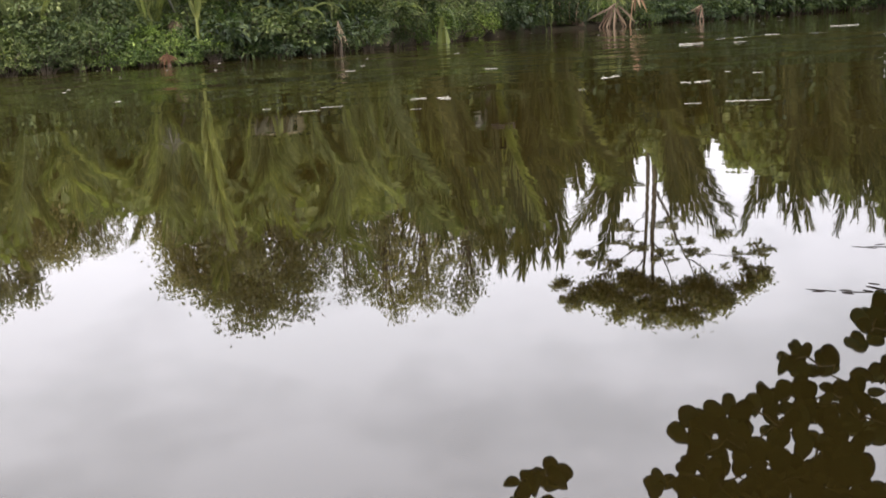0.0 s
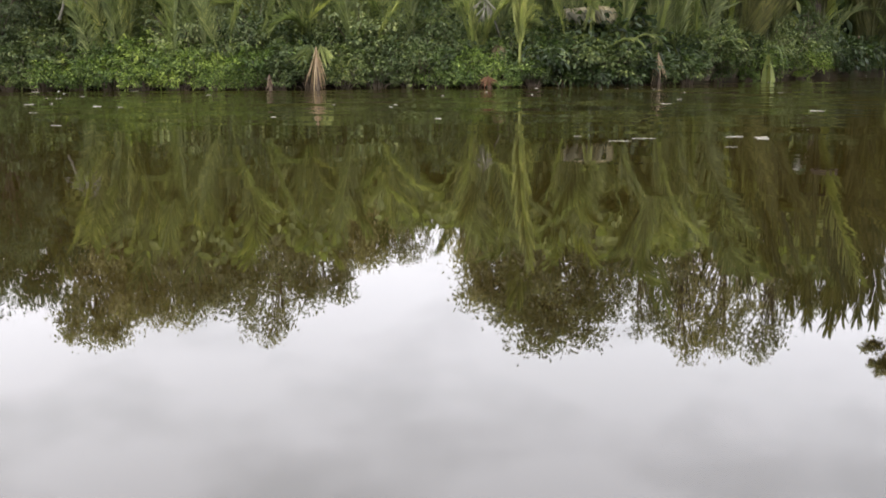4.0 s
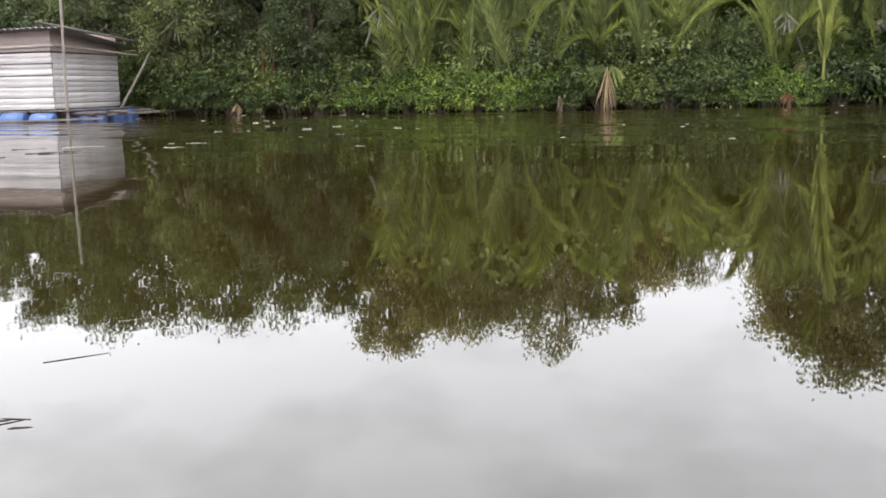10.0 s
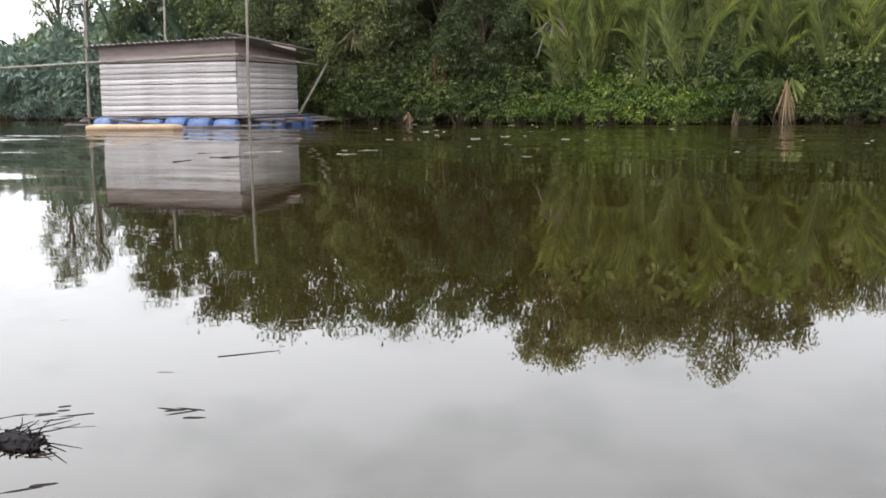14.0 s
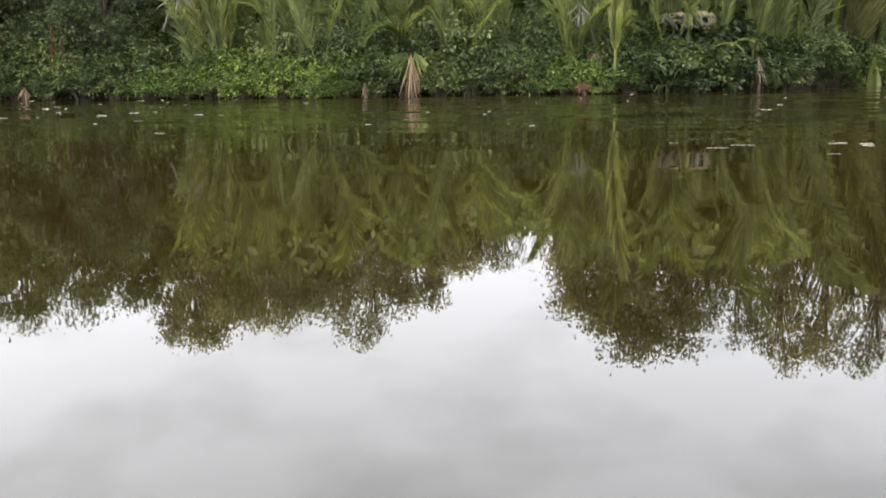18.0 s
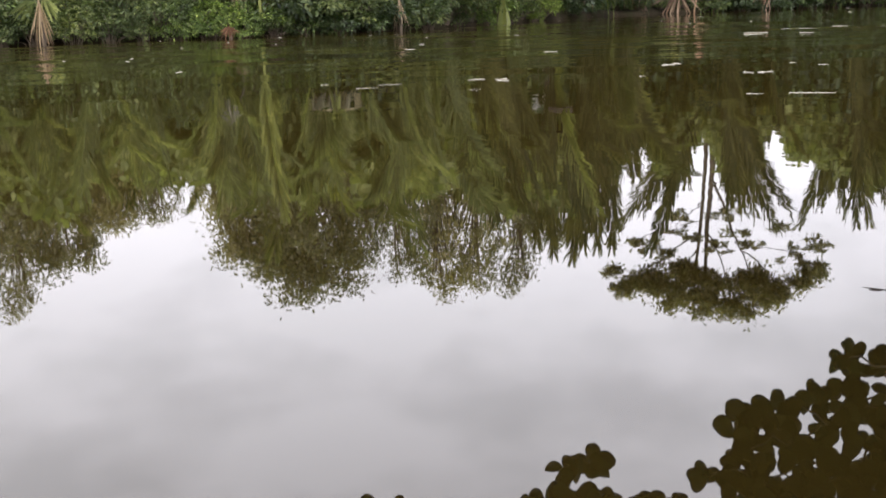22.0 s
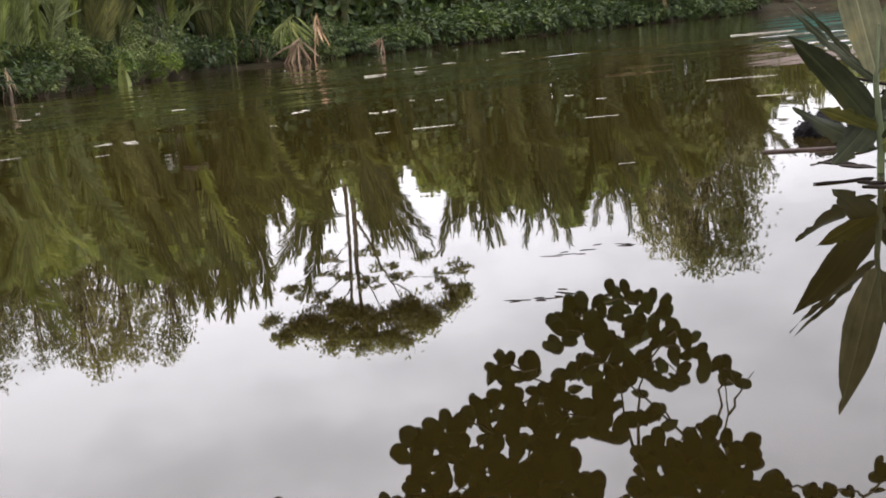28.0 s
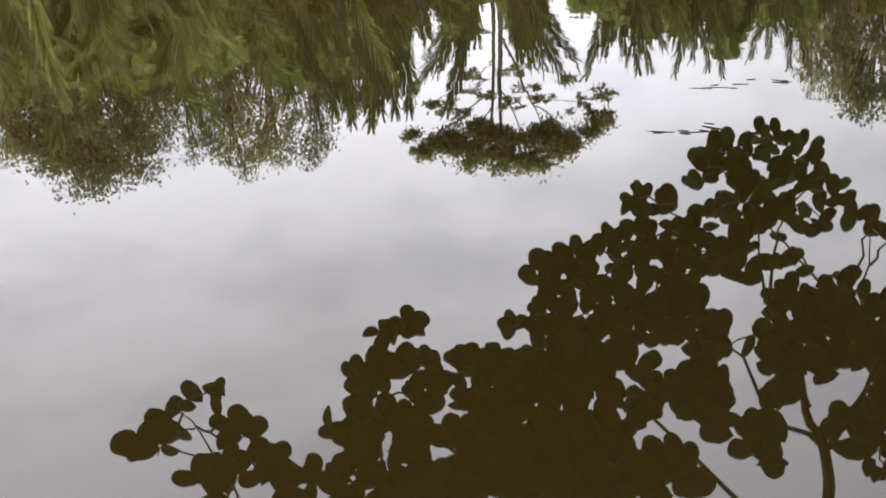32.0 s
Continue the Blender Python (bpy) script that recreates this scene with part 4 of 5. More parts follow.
    # raft
    beam = pole_mesh("raft_log", 5.4, 0.055, 0.045, GREY_WOOD, 0.004, 0, 8)
    for y in (-0.15, 0.45, 1.5, 2.9):
        part("raft_log", beam, hut, between((-L - 0.55, y, 0.13), (0.9, y + 0.05, 0.13)))
    plank = from_bm("deck_plank", slab(0.22, 3.8, 0.035, 0.006), GREY_WOOD)
    for k in range(20):
        part("deck_plank", plank, hut, pose(-L - 0.2 + k * 0.235, D / 2 - 0.1, 0.225, 0, 0, (k * 37 % 5 - 2) * 0.4))
    v, f = [], []
    prof = [(-0.27, 0.20), (-0.26, 0.235), (-0.14, 0.25), (-0.12, 0.262), (-0.10, 0.25), (0.10, 0.25), (0.12, 0.262), (0.14, 0.25), (0.26, 0.235), (0.27, 0.20)]
    tube(v, f, [(x, 0, 0) for x, r in prof], [r for x, r in prof], 18)
    drum = mesh("drum", v, f, BLUE, True)
    for k in range(6):
        part("drum", drum, hut, pose(-L + 0.55 + k * 0.66, -0.60 + 0.06 * (k % 2), 0.03 - 0.025 * (k % 3), k * 40, 0, (k * 29 % 7 - 3) * 2.5) @ Matrix.Diagonal((1, 0.84, 0.84, 1)), "blue plastic drum")
    for k in range(4):
        part("drum", drum, hut, pose(0.35, 0.4 + k * 0.8, 0.0, k * 40, 0, 90), "blue plastic drum")
    part("mooring_plank", from_bm("mooring_plank", slab(2.6, 0.16, 0.05, 0.01), GREY_WOOD), hut, pose(1.05, 2.2, 0.10, 0, -1, 62))
    part("mooring_plank", from_bm("mooring_plank", slab(2.4, 0.14, 0.05, 0.01), GREY_WOOD), hut, pose(-3.0, -0.92, 0.05, 0, 1, 3))
    part("mooring_plank", from_bm("mooring_plank", slab(2.2, 0.12, 0.05, 0.01), GREY_WOOD), hut, pose(-1.9, -0.90, 0.10, 0, 5, -2))
    part("mooring_plank", from_bm("mooring_plank", slab(2.6, 0.12, 0.05, 0.01), GREY_WOOD), hut, pose(0.3, -0.90, 0.03, 0, -1, 2))
    # loose foam float in front
    bm = slab(2.15, 0.5, 0.17, 0.07)
    for vert in bm.verts:
        vert.co.z += 0.03 * noise.noise(vert.co * 3.0)
    fo = new("foam_float", from_bm("foam_float", bm, FOAM, True))
    fo.matrix_basis = pose(-20.4, 12.6, 0.03, 0, 0, 30)
    tagged(fo, "worn yellowish foam slab floating beside the raft", "float")


build_hut()


# ---- bough of the near mangrove tree, low over the water; it shows as a mirror image ----
def over_water(az, dep):
    """Place of a leaf whose mirror image lies at that bearing and depth below the horizon."""
    total = 1.48 + max(0.0, dep - 17) / 16 * 0.35
    return polar(az * 1.018, total / math.tan(radians(dep)), total - EYE_Z)


BOUGHS = [
    [(23.8, 16.1, 1.6), (25.7, 15.7, 1.6), (27.3, 15.8, 1.4), (22.8, 17.0, 1.1), (26.3, 17.3, 1.6), (24.7, 18.2, 1.4), (27.2, 18.8, 1.2), (28.5, 17.3, 0.8), (29.6, 17.9, 0.7), (29.1, 19.3, 1.1), (27.5, 21.6, 0.8), (23.3, 19.1, 0.9), (26.0, 19.4, 1.2)],
    [(19.0, 18.6, 1.1), (20.3, 18.8, 0.6), (18.4, 20.6, 1.1), (19.7, 21.1, 1.4), (21.7, 20.3, 1.2), (22.4, 21.5, 1.4), (24.0, 20.9, 1.4), (24.6, 22.2, 0.9), (21.0, 23.0, 1.2), (18.3, 22.0, 0.9), (16.0, 21.6, 1.0), (14.1, 22.5, 0.9), (15.2, 22.8, 1.1), (16.9, 23.5, 1.2), (13.8, 24.2, 1.2), (11.9, 25.6, 0.7), (14.7, 25.5, 1.6), (17.4, 25.4, 1.9), (20.2, 24.9, 1.9), (22.6, 24.9, 1.6), (23.2, 26.1, 1.1), (7.2, 30.9, 0.8), (9.2, 27.0, 0.8), (10.6, 27.4, 1.1), (9.5, 29.2, 1.4), (12.3, 28.6, 1.9), (15.2, 27.7, 1.9), (17.9, 27.4, 1.7), (10.1, 31.3, 1.9), (13.7, 31.1, 2.2), (17.2, 30.5, 2.2), (20.0, 29.2, 1.4), (9.6, 33.4, 1.6), (12.9, 33.8, 1.9), (16.5, 33.5, 1.9), (19.4, 33.1, 1.6), (21.8, 32.4, 0.9), (21.7, 28.5, 1.1), (23.3, 28.1, 0.9), (24.2, 28.8, 0.6), (22.7, 29.7, 0.9), (23.8, 30.0, 0.6), (22.2, 33.1, 0.8), (23.6, 33.3, 0.5)],
    [(4.1, 25.2, 0.58), (5.4, 25.1, 0.58), (3.3, 26.7, 0.7), (1.9, 27.3, 0.6), (4.7, 27.0, 0.9), (6.0, 27.4, 0.9), (7.2, 28.0, 0.7), (2.8, 28.4, 0.9), (5.7, 29.1, 0.8), (1.6, 29.8, 1.0), (3.7, 30.0, 1.2), (2.1, 31.4, 1.1), (5.0, 31.1, 0.9), (1.9, 32.6, 1.1), (3.7, 33.4, 1.1), (0.4, 33.3, 0.9), (6.2, 33.6, 1.2)],
    [(30.4, 23.3, 1.1), (30.8, 22.3, 0.6), (32.5, 23.5, 0.9), (27.8, 23.7, 1.2), (29.1, 24.6, 1.2), (31.0, 24.8, 1.4), (27.5, 26.1, 1.4), (29.8, 26.3, 1.4), (27.5, 27.4, 0.9), (24.5, 26.3, 0.6), (31.4, 19.1, 0.6), (32.0, 19.8, 0.4), (29.1, 22.5, 0.5), (27.5, 28.6, 0.6), (25.1, 30.5, 0.6), (27.0, 30.8, 0.9), (26.5, 31.7, 0.6), (33.8, 31.7, 0.8), (32.4, 29.0, 1.1), (31.2, 29.6, 0.6), (31.9, 30.4, 0.7)],
    [(-6.6, 27.2, 0.6), (-5.8, 27.7, 0.4), (-9.0, 27.4, 0.4), (-8.4, 27.8, 0.4), (-9.9, 28.6, 0.6), (-11.5, 29.2, 0.8), (-8.6, 29.3, 0.4), (-10.2, 30.2, 0.4), (-5.9, 29.3, 0.6), (-4.8, 29.6, 0.7), (-7.9, 31.5, 0.8), (-6.0, 31.1, 0.6), (-5.9, 32.0, 0.6), (-3.9, 31.0, 0.6), (-3.4, 32.0, 0.7), (-2.0, 32.2, 0.8), (-7.3, 32.3, 0.7), (-2.1, 33.2, 0.8), (-4.6, 32.1, 0.4)],
    [(32.6, 25.9, 1.2), (34.4, 25.5, 1.1), (33.6, 27.3, 1.2), (35.4, 26.6, 0.9), (36.5, 25.6, 0.9), (37.2, 25.3, 0.6), (36.3, 27.2, 0.5), (32.7, 28.8, 0.9), (34.8, 28.9, 1.4), (32.0, 30.0, 0.9), (34.0, 30.4, 1.4), (36.7, 29.3, 1.4), (37.4, 27.8, 0.6), (41.0, 23.7, 1.4), (42.5, 23.3, 1.4), (40.1, 24.0, 0.8), (43.9, 24.4, 0.6), (41.9, 25.1, 1.6), (43.2, 25.3, 0.8), (34.5, 25.5, 0.6), (35.7, 25.3, 0.4), (37.0, 25.0, 0.4), (37.8, 25.3, 0.5), (38.6, 25.5, 0.3)],
]
LIMB_TIPS = [(26.0, 19.5), (16.0, 27.0), (4.0, 29.0), (29.5, 24.5), (-7.0, 29.5), (38.5, 26.5)]


def round_leaf(name, w, h, cup, seed):
    """A thick obovate leaf with rounded tip, lying in xy from its stalk at the origin along x."""
    rng = random.Random(seed)
    v, f = [(0, 0, 0)], []
    n = 9
    for i in range(1, n + 1):
        phi = math.pi * (0.06 + 0.94 * i / n)
        half = w * 0.5 * math.sin(phi) ** 0.85 * (0.82 + 0.25 * (1 - math.cos(phi)) / 2)
        u = (1 - math.cos(phi)) / 2
        x, z = h * (0.08 + 0.92 * u), -cup * u * u
        if i < n:
            v += [(x, -half * rng.uniform(0.93, 1.05), z + 0.12 * half), (x, 0, z), (x, half * rng.uniform(0.93, 1.05), z + 0.12 * half)]
        else:
            v.append((x, 0, z))
    f += [(0, 1, 2), (0, 2, 3)]
    for i in range(n - 2):
        a = 1 + i * 3
        f += [(a, a + 3, a + 4, a + 1), (a + 1, a + 4, a + 5, a + 2)]
    a, e = 1 + (n - 2) * 3, len(v) - 1
    f += [(a, e, a + 1), (a + 1, e, a + 2)]
    return mesh(name, v, f, MANGROVE, True)


def build_mangrove():
    rng = random.Random(9)
    foot = Vector((3.0, -1.5, 0.1))
    tree = thing("mangrove_tree", foot, "mangrove tree with round leathery leaves hanging low over the water", "tree")
    kinds = [round_leaf("leaf", w, h, c, s) for w, h, c, s in ((0.094, 0.140, 0.012, 1), (0.088, 0.135, 0.02, 2), (0.102, 0.135, 0.006, 3), (0.074, 0.125, 0.025, 4))]
    crotch = Vector((2.6, 0.2, 1.9)) - foot
    v, f = [], []
    tube(v, f, [(0, 0, -0.3), (0.05, 0.2, 0.5), (-0.1, 0.8, 1.2), tuple(crotch)], [0.13, 0.10, 0.085, 0.06], 9)
    part("trunk", mesh("trunk", v, f, BARK, True), tree)
    count = 0
    spare, taken = [], []
    for clusters, tip in zip(BOUGHS, LIMB_TIPS):
        end = over_water(*tip) - foot
        mid = crotch.lerp(end, 0.5) + Vector((0, 0, 0.16))
        line = [crotch, crotch.lerp(mid, 0.5) + Vector((0, 0, 0.08)), mid, mid.lerp(end, 0.5) + Vector((rng.uniform(-0.05, 0.05), 0, 0.04)), end]
        lv, lf = [], []
        tube(lv, lf, line, [0.036, 0.026, 0.018, 0.010, 0.004], 6)
        limb = part("limb", mesh("limb", lv, lf, BARK, True), tree)
        tv, tf = [], []
        nodes = [line[i].lerp(line[i + 1], k / 6) for i in (1, 2, 3) for k in range(7)]
        tipv = line[4]
        for az, dep, rad in sorted(clusters, key=lambda q: (over_water(q[0], q[1]) - foot - tipv).length):
            c = over_water(az, dep) - foot
            start = min(nodes, key=lambda p: (p - c).length)
            nodes.append(c)
            reach = (c - start).length
            bends = [start.lerp(c, u) + Vector((rng.uniform(-1, 1), rng.uniform(-1, 1), rng.uniform(-1, 1))) * reach * 0.09 + Vector((0, 0, -0.22 * reach * math.sin(u * 3.1))) for u in (0.2, 0.4, 0.6, 0.8)]
            tube(tv, tf, [start, *bends, c], [0.006, 0.005, 0.0045, 0.004, 0.003, 0.002], 5, False)
            dist = (c + foot).length / math.cos(radians(dep)) * 0.9
            size = math.tan(radians(rad)) * dist
            for k in range(max(1, round(24.0 * rad ** 2))):
                a = rng.uniform(0, 6.283)
                q = size * math.sqrt(rng.random()) * 0.90 if rad > 0.55 else 0.0
                # spread across the line of sight of the mirror image
                side = Vector((math.cos(radians(az)), -math.sin(radians(az)), 0))
                across = Vector((-math.sin(radians(az)) * math.sin(radians(dep)), -math.cos(radians(az)) * math.sin(radians(dep)), math.cos(radians(dep))))
                spot = (az + math.degrees(math.cos(a) * q / dist) / math.cos(radians(dep)), dep + math.degrees(math.sin(a) * q / dist))
                if k > 0 and any(math.hypot((spot[0] - o[0]) * 0.88, spot[1] - o[1]) < 0.335 for o in taken):
                    continue
                taken.append(spot)
                p = c + side * math.cos(a) * q + across * math.sin(a) * q + Vector((rng.uniform(-0.05, 0.05), rng.uniform(-0.05, 0.05), 0))
                # blades hang turned outwards and down, each a little its own way
                out = (Vector((0, 0, -EYE_Z)) - (p + foot)).normalized()
                nrm = (out + Vector((rng.gauss(0, 0.33), rng.gauss(0, 0.33), rng.gauss(0, 0.33)))).normalized()
                grow = side * (0.7 * math.cos(a) + rng.uniform(-0.8, 0.8)) + across * (0.7 * math.sin(a) - 0.55)
                xa = (grow - nrm * grow.dot(nrm)).normalized()
                ya = nrm.cross(xa)
                m = Matrix.Translation(p - xa * 0.06) @ Matrix((xa, ya, nrm)).transposed().to_4x4()
                s = rng.uniform(0.56, 0.84) * (1.0 if rad > 0.55 else 0.85) * (0.72 if az > 33.5 else 1.0)
                if count < 300 and rng.random() < 0.3:
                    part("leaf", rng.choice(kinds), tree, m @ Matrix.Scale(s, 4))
                    count += 1
                else:
                    spare.append((m @ Matrix.Scale(s, 4), rng.choice(kinds)))
        part("twigs", mesh("twigs", tv, tf, BARK, True), limb)
    # stout fork that shows between the leaves
    for path, w in ((((31.3, 36.5), (30.1, 31.3), (29.0, 29.2), (28.3, 27.0), (28.8, 24.0)), 0.027), (((29.0, 29.2), (27.2, 26.0), (26.2, 22.5), (25.6, 19.5)), 0.011), (((28.6, 27.5), (26.6, 24.0), (26.9, 20.5), (27.2, 18.5)), 0.010), (((30.1, 31.3), (27.0, 29.5), (25.2, 27.0), (23.0, 26.2)), 0.010), (((30.1, 31.3), (31.5, 28.5), (32.2, 26.5), (33.5, 25.5)), 0.012), (((28.8, 24.0), (30.6, 23.6), (31.6, 21.5), (31.5, 19.6)), 0.007), (((31.6, 21.5), (32.4, 20.4), (33.0, 19.2)), 0.006), (((-4.6, 36.0), (-6.4, 31.5), (-7.4, 29.4), (-8.6, 27.8)), 0.007), (((-6.4, 31.5), (-8.6, 30.2), (-10.6, 29.4)), 0.005), (((3.2, 36.0), (3.4, 31.0), (3.6, 27.5)), 0.010)):
        pts = ([crotch, crotch.lerp(over_water(*path[0]) - foot, 0.6) + Vector((0, 0, 0.1))] if path[0][1] > 35 else []) + [over_water(*q) - foot + Vector((rng.uniform(-1, 1), rng.uniform(-1, 1), 0)) * 0.015 for q in path]
        lv, lf = [], []
        smooth = []
        for p, q in zip(pts, pts[1:]):
            smooth += [p, p.lerp(q, 0.33) + Vector((rng.uniform(-1, 1), rng.uniform(-1, 1), rng.uniform(-1, 1))) * 0.012, p.lerp(q, 0.67) + Vector((rng.uniform(-1, 1), rng.uniform(-1, 1), rng.uniform(-1, 1))) * 0.012]
        smooth.append(pts[-1])
        tube(lv, lf, smooth, [w * (1 - 0.75 * i / (len(smooth) - 1)) for i in range(len(smooth))], 7)
        part("limb", mesh("limb", lv, lf, BARK, True), tree)
    # unseen crown, added above and behind to shade the near water
    for k in range(3000):
        a, h = radians(rng.uniform(-40, 210)), rng.uniform(2.2, 3.6)
        q = (0.1 + 0.95 * math.sqrt(rng.random())) * h
        p = Vector((math.sin(a) * q, math.cos(a) * q * 0.8, h)) - foot
        spare.append((Matrix.Translation(p) @ Euler((rng.gauss(0, 0.5), rng.gauss(0, 0.5), rng.uniform(0, 6.28))).to_matrix().to_4x4() @ Matrix.Scale(2.1, 4), rng.choice(kinds)))
    # unseen limbs that carry the added crown
    for k in range(7):
        a, h = radians(k * 33 - 15), 2.2 + 0.2 * k
        lv, lf = [], []
        tip = Vector((math.sin(a) * 0.55 * h, math.cos(a) * 0.42 * h, h)) - foot
        tube(lv, lf, [crotch, crotch.lerp(tip, 0.5) + Vector((0, 0, 0.2)), tip], [0.04, 0.025, 0.008], 6)
        part("limb", mesh("limb", lv, lf, BARK, True), tree)
    bv, bf = [], []
    for m, me in spare:
        o = len(bv)
        bv += [tuple(m @ q.co) for q in me.vertices]
        bf += [tuple(i + o for i in q.vertices) for q in me.polygons]
    # also holds the leaves of the added crown
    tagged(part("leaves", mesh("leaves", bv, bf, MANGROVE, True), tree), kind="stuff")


build_mangrove()


# ---- single plants and remains along the far bank ----
def hanging_blades(name, n, height, reach, width, material, seed, fan=360.0):
    """Long dry blades that arch out from a crown at that height and hang to the ground."""
    rng = random.Random(seed)
    v, f = [], []
    for k in range(n):
        a = radians(rng.uniform(-fan / 2, fan / 2))
        out, h, w = reach * rng.uniform(0.5, 1.1), height * rng.uniform(0.85, 1.05), width * rng.uniform(0.6, 1.1)
        drop = rng.uniform(0.7, 1.02)
        rows = 7
        o = len(v)
        sx, sy = -math.sin(a), math.cos(a)
        for i in range(rows + 1):
            u = i / rows
            x = out * (1 - (1 - u) ** 1.8)
            z = h * (1 + 0.18 * math.sin(u * 3.1) - drop * u ** 1.7)
            ww = w * (1 - u) ** 0.5 * (0.35 + 0.65 * min(1, u * 4)) + 0.002
            cx, cy = math.cos(a) * x, math.sin(a) * x
            v += [(cx - sx * ww, cy - sy * ww, z), (cx, cy, z + ww * 0.5), (cx + sx * ww, cy + sy * ww, z)]
        for i in range(rows):
            b = o + i * 3
            f += [(b, b + 1, b + 4, b + 3), (b + 1, b + 2, b + 5, b + 4)]
    return mesh(name, v, f, material)


TAN_DEAD = foliage("dry_tan_blade", (0.13, 0.095, 0.07), (0.23, 0.18, 0.145), (0.34, 0.28, 0.23), 0.8, 0.1, 0.1)
PINK_DEAD = foliage("dry_pink_blade", (0.12, 0.075, 0.055), (0.22, 0.15, 0.12), (0.34, 0.25, 0.20), 0.8, 0.1, 0.1)
RED_DEAD = foliage("fallen_red_blade", (0.07, 0.038, 0.024), (0.13, 0.07, 0.045), (0.19, 0.11, 0.07), 0.8, 0.1, 0.1)


def on_bank(az, off=0.1):
    return polar(az, shore(az) + off, max(0.0, land(off)) - 0.03)


def splayed(name, foot, apex, n, low, high, length, width, material, seed):
    """A bowed stalk from foot to apex, where long stiff leaflets fan out and hang; angles from the horizontal, in degrees."""
    rng = random.Random(seed)
    foot, apex = Vector(foot), Vector(apex)
    v, f = [], []
    mid = foot.lerp(apex, 0.55) + Vector((0, 0, 0.12 * (apex - foot).length))
    tube(v, f, [foot, foot.lerp(mid, 0.5), mid, apex], [0.035, 0.03, 0.024, 0.012], 5)
    base, way, face, ln = [], [], [], []
    for k in range(n):
        a = radians(low + (high - low) * (k + rng.uniform(0.2, 0.8)) / n)
        base.append(apex.lerp(mid, rng.uniform(0, 0.75)))
        way.append((math.cos(a), rng.uniform(-0.35, 0.1), math.sin(a)))
        face.append((rng.uniform(-0.4, 0.4), -1, 0.5))
        ln.append(length * rng.uniform(0.65, 1.1))
    lv, lf = leaves(base, way, face, np.array(ln), width, 0.3, 0.12)
    o = len(v)
    return mesh(name, v + lv, f + [tuple(i + o for i in q) for q in lf], material)


def dry_stump(az, h, seed, label, n=26, off=0.0, blades=PINK_DEAD, reach=0.5):
    """A short palm base whose dead leaves hang about it; reach: how far they spread."""
    ob = thing("palm_stump", on_bank(az, off), label, "stump", turn=-az - 12)
    v, f = [], []
    tube(v, f, [(0, 0, -0.3), (0.02, 0, h * 0.4), (-0.03, 0.02, h * 0.8), (-0.02, 0.02, h * 0.95)], [0.05, 0.04, 0.03, 0.02], 9)
    part("trunk", mesh("trunk", v, f, BARK, True), ob)
    lean = math.degrees(math.atan2(reach, h))
    part("dry_leaf_skirt", splayed("dry_leaf_skirt", (0, 0, h * 0.5), (0, -0.05, h), n, -90 - lean, -90 + lean, h * 0.92, 0.026, blades, seed), ob, label="hanging dry tan blades")
    return ob


_s = dry_stump(-23.45, 0.95, 3, "palm stump with a skirt of hanging dry tan leaves", 13, -0.5, TAN_DEAD, 0.34)
part("young_leaf_tuft", splayed("young_leaf_tuft", (0, 0, 0.6), (-0.12, 0.0, 1.0), 12, -165, -108, 0.62, 0.05, THICKET, 8), _s, label="green drooping upper leaves")
part("young_leaf_tuft", splayed("young_leaf_tuft", (0, 0, 0.6), (0.1, 0.0, 1.0), 8, -74, -25, 0.5, 0.05, THICKET, 9), _s, label="green drooping upper leaves")
dry_stump(-26.0, 0.36, 5, "small split pale stump standing in the water", 6, -0.5, PINK_DEAD, 0.14)
dry_stump(-4.95, 0.8, 6, "palm base with pale dry stalks hanging to the water", 8, -0.5, TAN_DEAD, 0.34)
dry_stump(-43.6, 0.32, 7, "small brown palm stump at the waterline", 9, -0.4, PINK_DEAD, 0.28)
dry_stump(-14.1, 0.3, 10, "reddish fallen palm leaves at the water's edge", 20, -0.5, RED_DEAD, 0.8)
for _az, _h in ((-42.1, 1.5), (-41.6, 1.4)):
    dry_stump(_az, _h, int(_h * 100), "bare reddish palm trunk base in the thicket", 12, 0.9, RED_DEAD, 0.2)


def sheath(az, h, w, off=-0.2):
    """A pale green cone of folded leaf bases standing in the water."""
    ob = thing("palm_shoot", on_bank(az, off), "pale green pointed palm shoot standing in the water", "palm shoot")
    for k in range(4):
        v, f = [], []
        for i in range(7):
            u = i / 6
            ww = w * 0.5 * (1 - u) ** 0.8 + 0.015
            v += [(-ww, 0.0, h * u - 0.2), (0, -ww * 0.6, h * u - 0.2), (ww, 0.0, h * u - 0.2), (0, -ww * 0.45, h * u - 0.2)]
        for i in range(6):
            b = i * 4
            f += [(b, b + 1, b + 5, b + 4), (b + 1, b + 2, b + 6, b + 5), (b + 2, b + 3, b + 7, b + 6), (b + 3, b, b + 4, b + 7)]
        part("leaf_base", mesh("leaf_base", v, f, SHEATH), ob, pose(0, 0, 0, 0, (k % 2 * 2 - 1) * 3, k * 90 + 20))
    part("leaf_tuft", hanging_blades("leaf_tuft", 9, h * 0.95, 0.9, 0.03, SHRUB, 12), ob, label="dark arching leaves")
    return ob


sheath(0.68, 1.0, 0.5, -0.9)


def lone_frond(az, off, z, size, data, turn, tilt, label, roll=0):
    ob = thing("palm_frond", on_bank(az, off) + Vector((0, 0, z)), label, "palm frond")
    name = "frond" if data in FRONDS + FRONDS_PLUME + FRONDS_Y + FROND_SMALL + FRONDS_TIGHT else "dead_frond"
    part(name, data, ob, pose(0, 0, 0, roll, tilt, turn) @ Matrix.Scale(size, 4))
    return ob


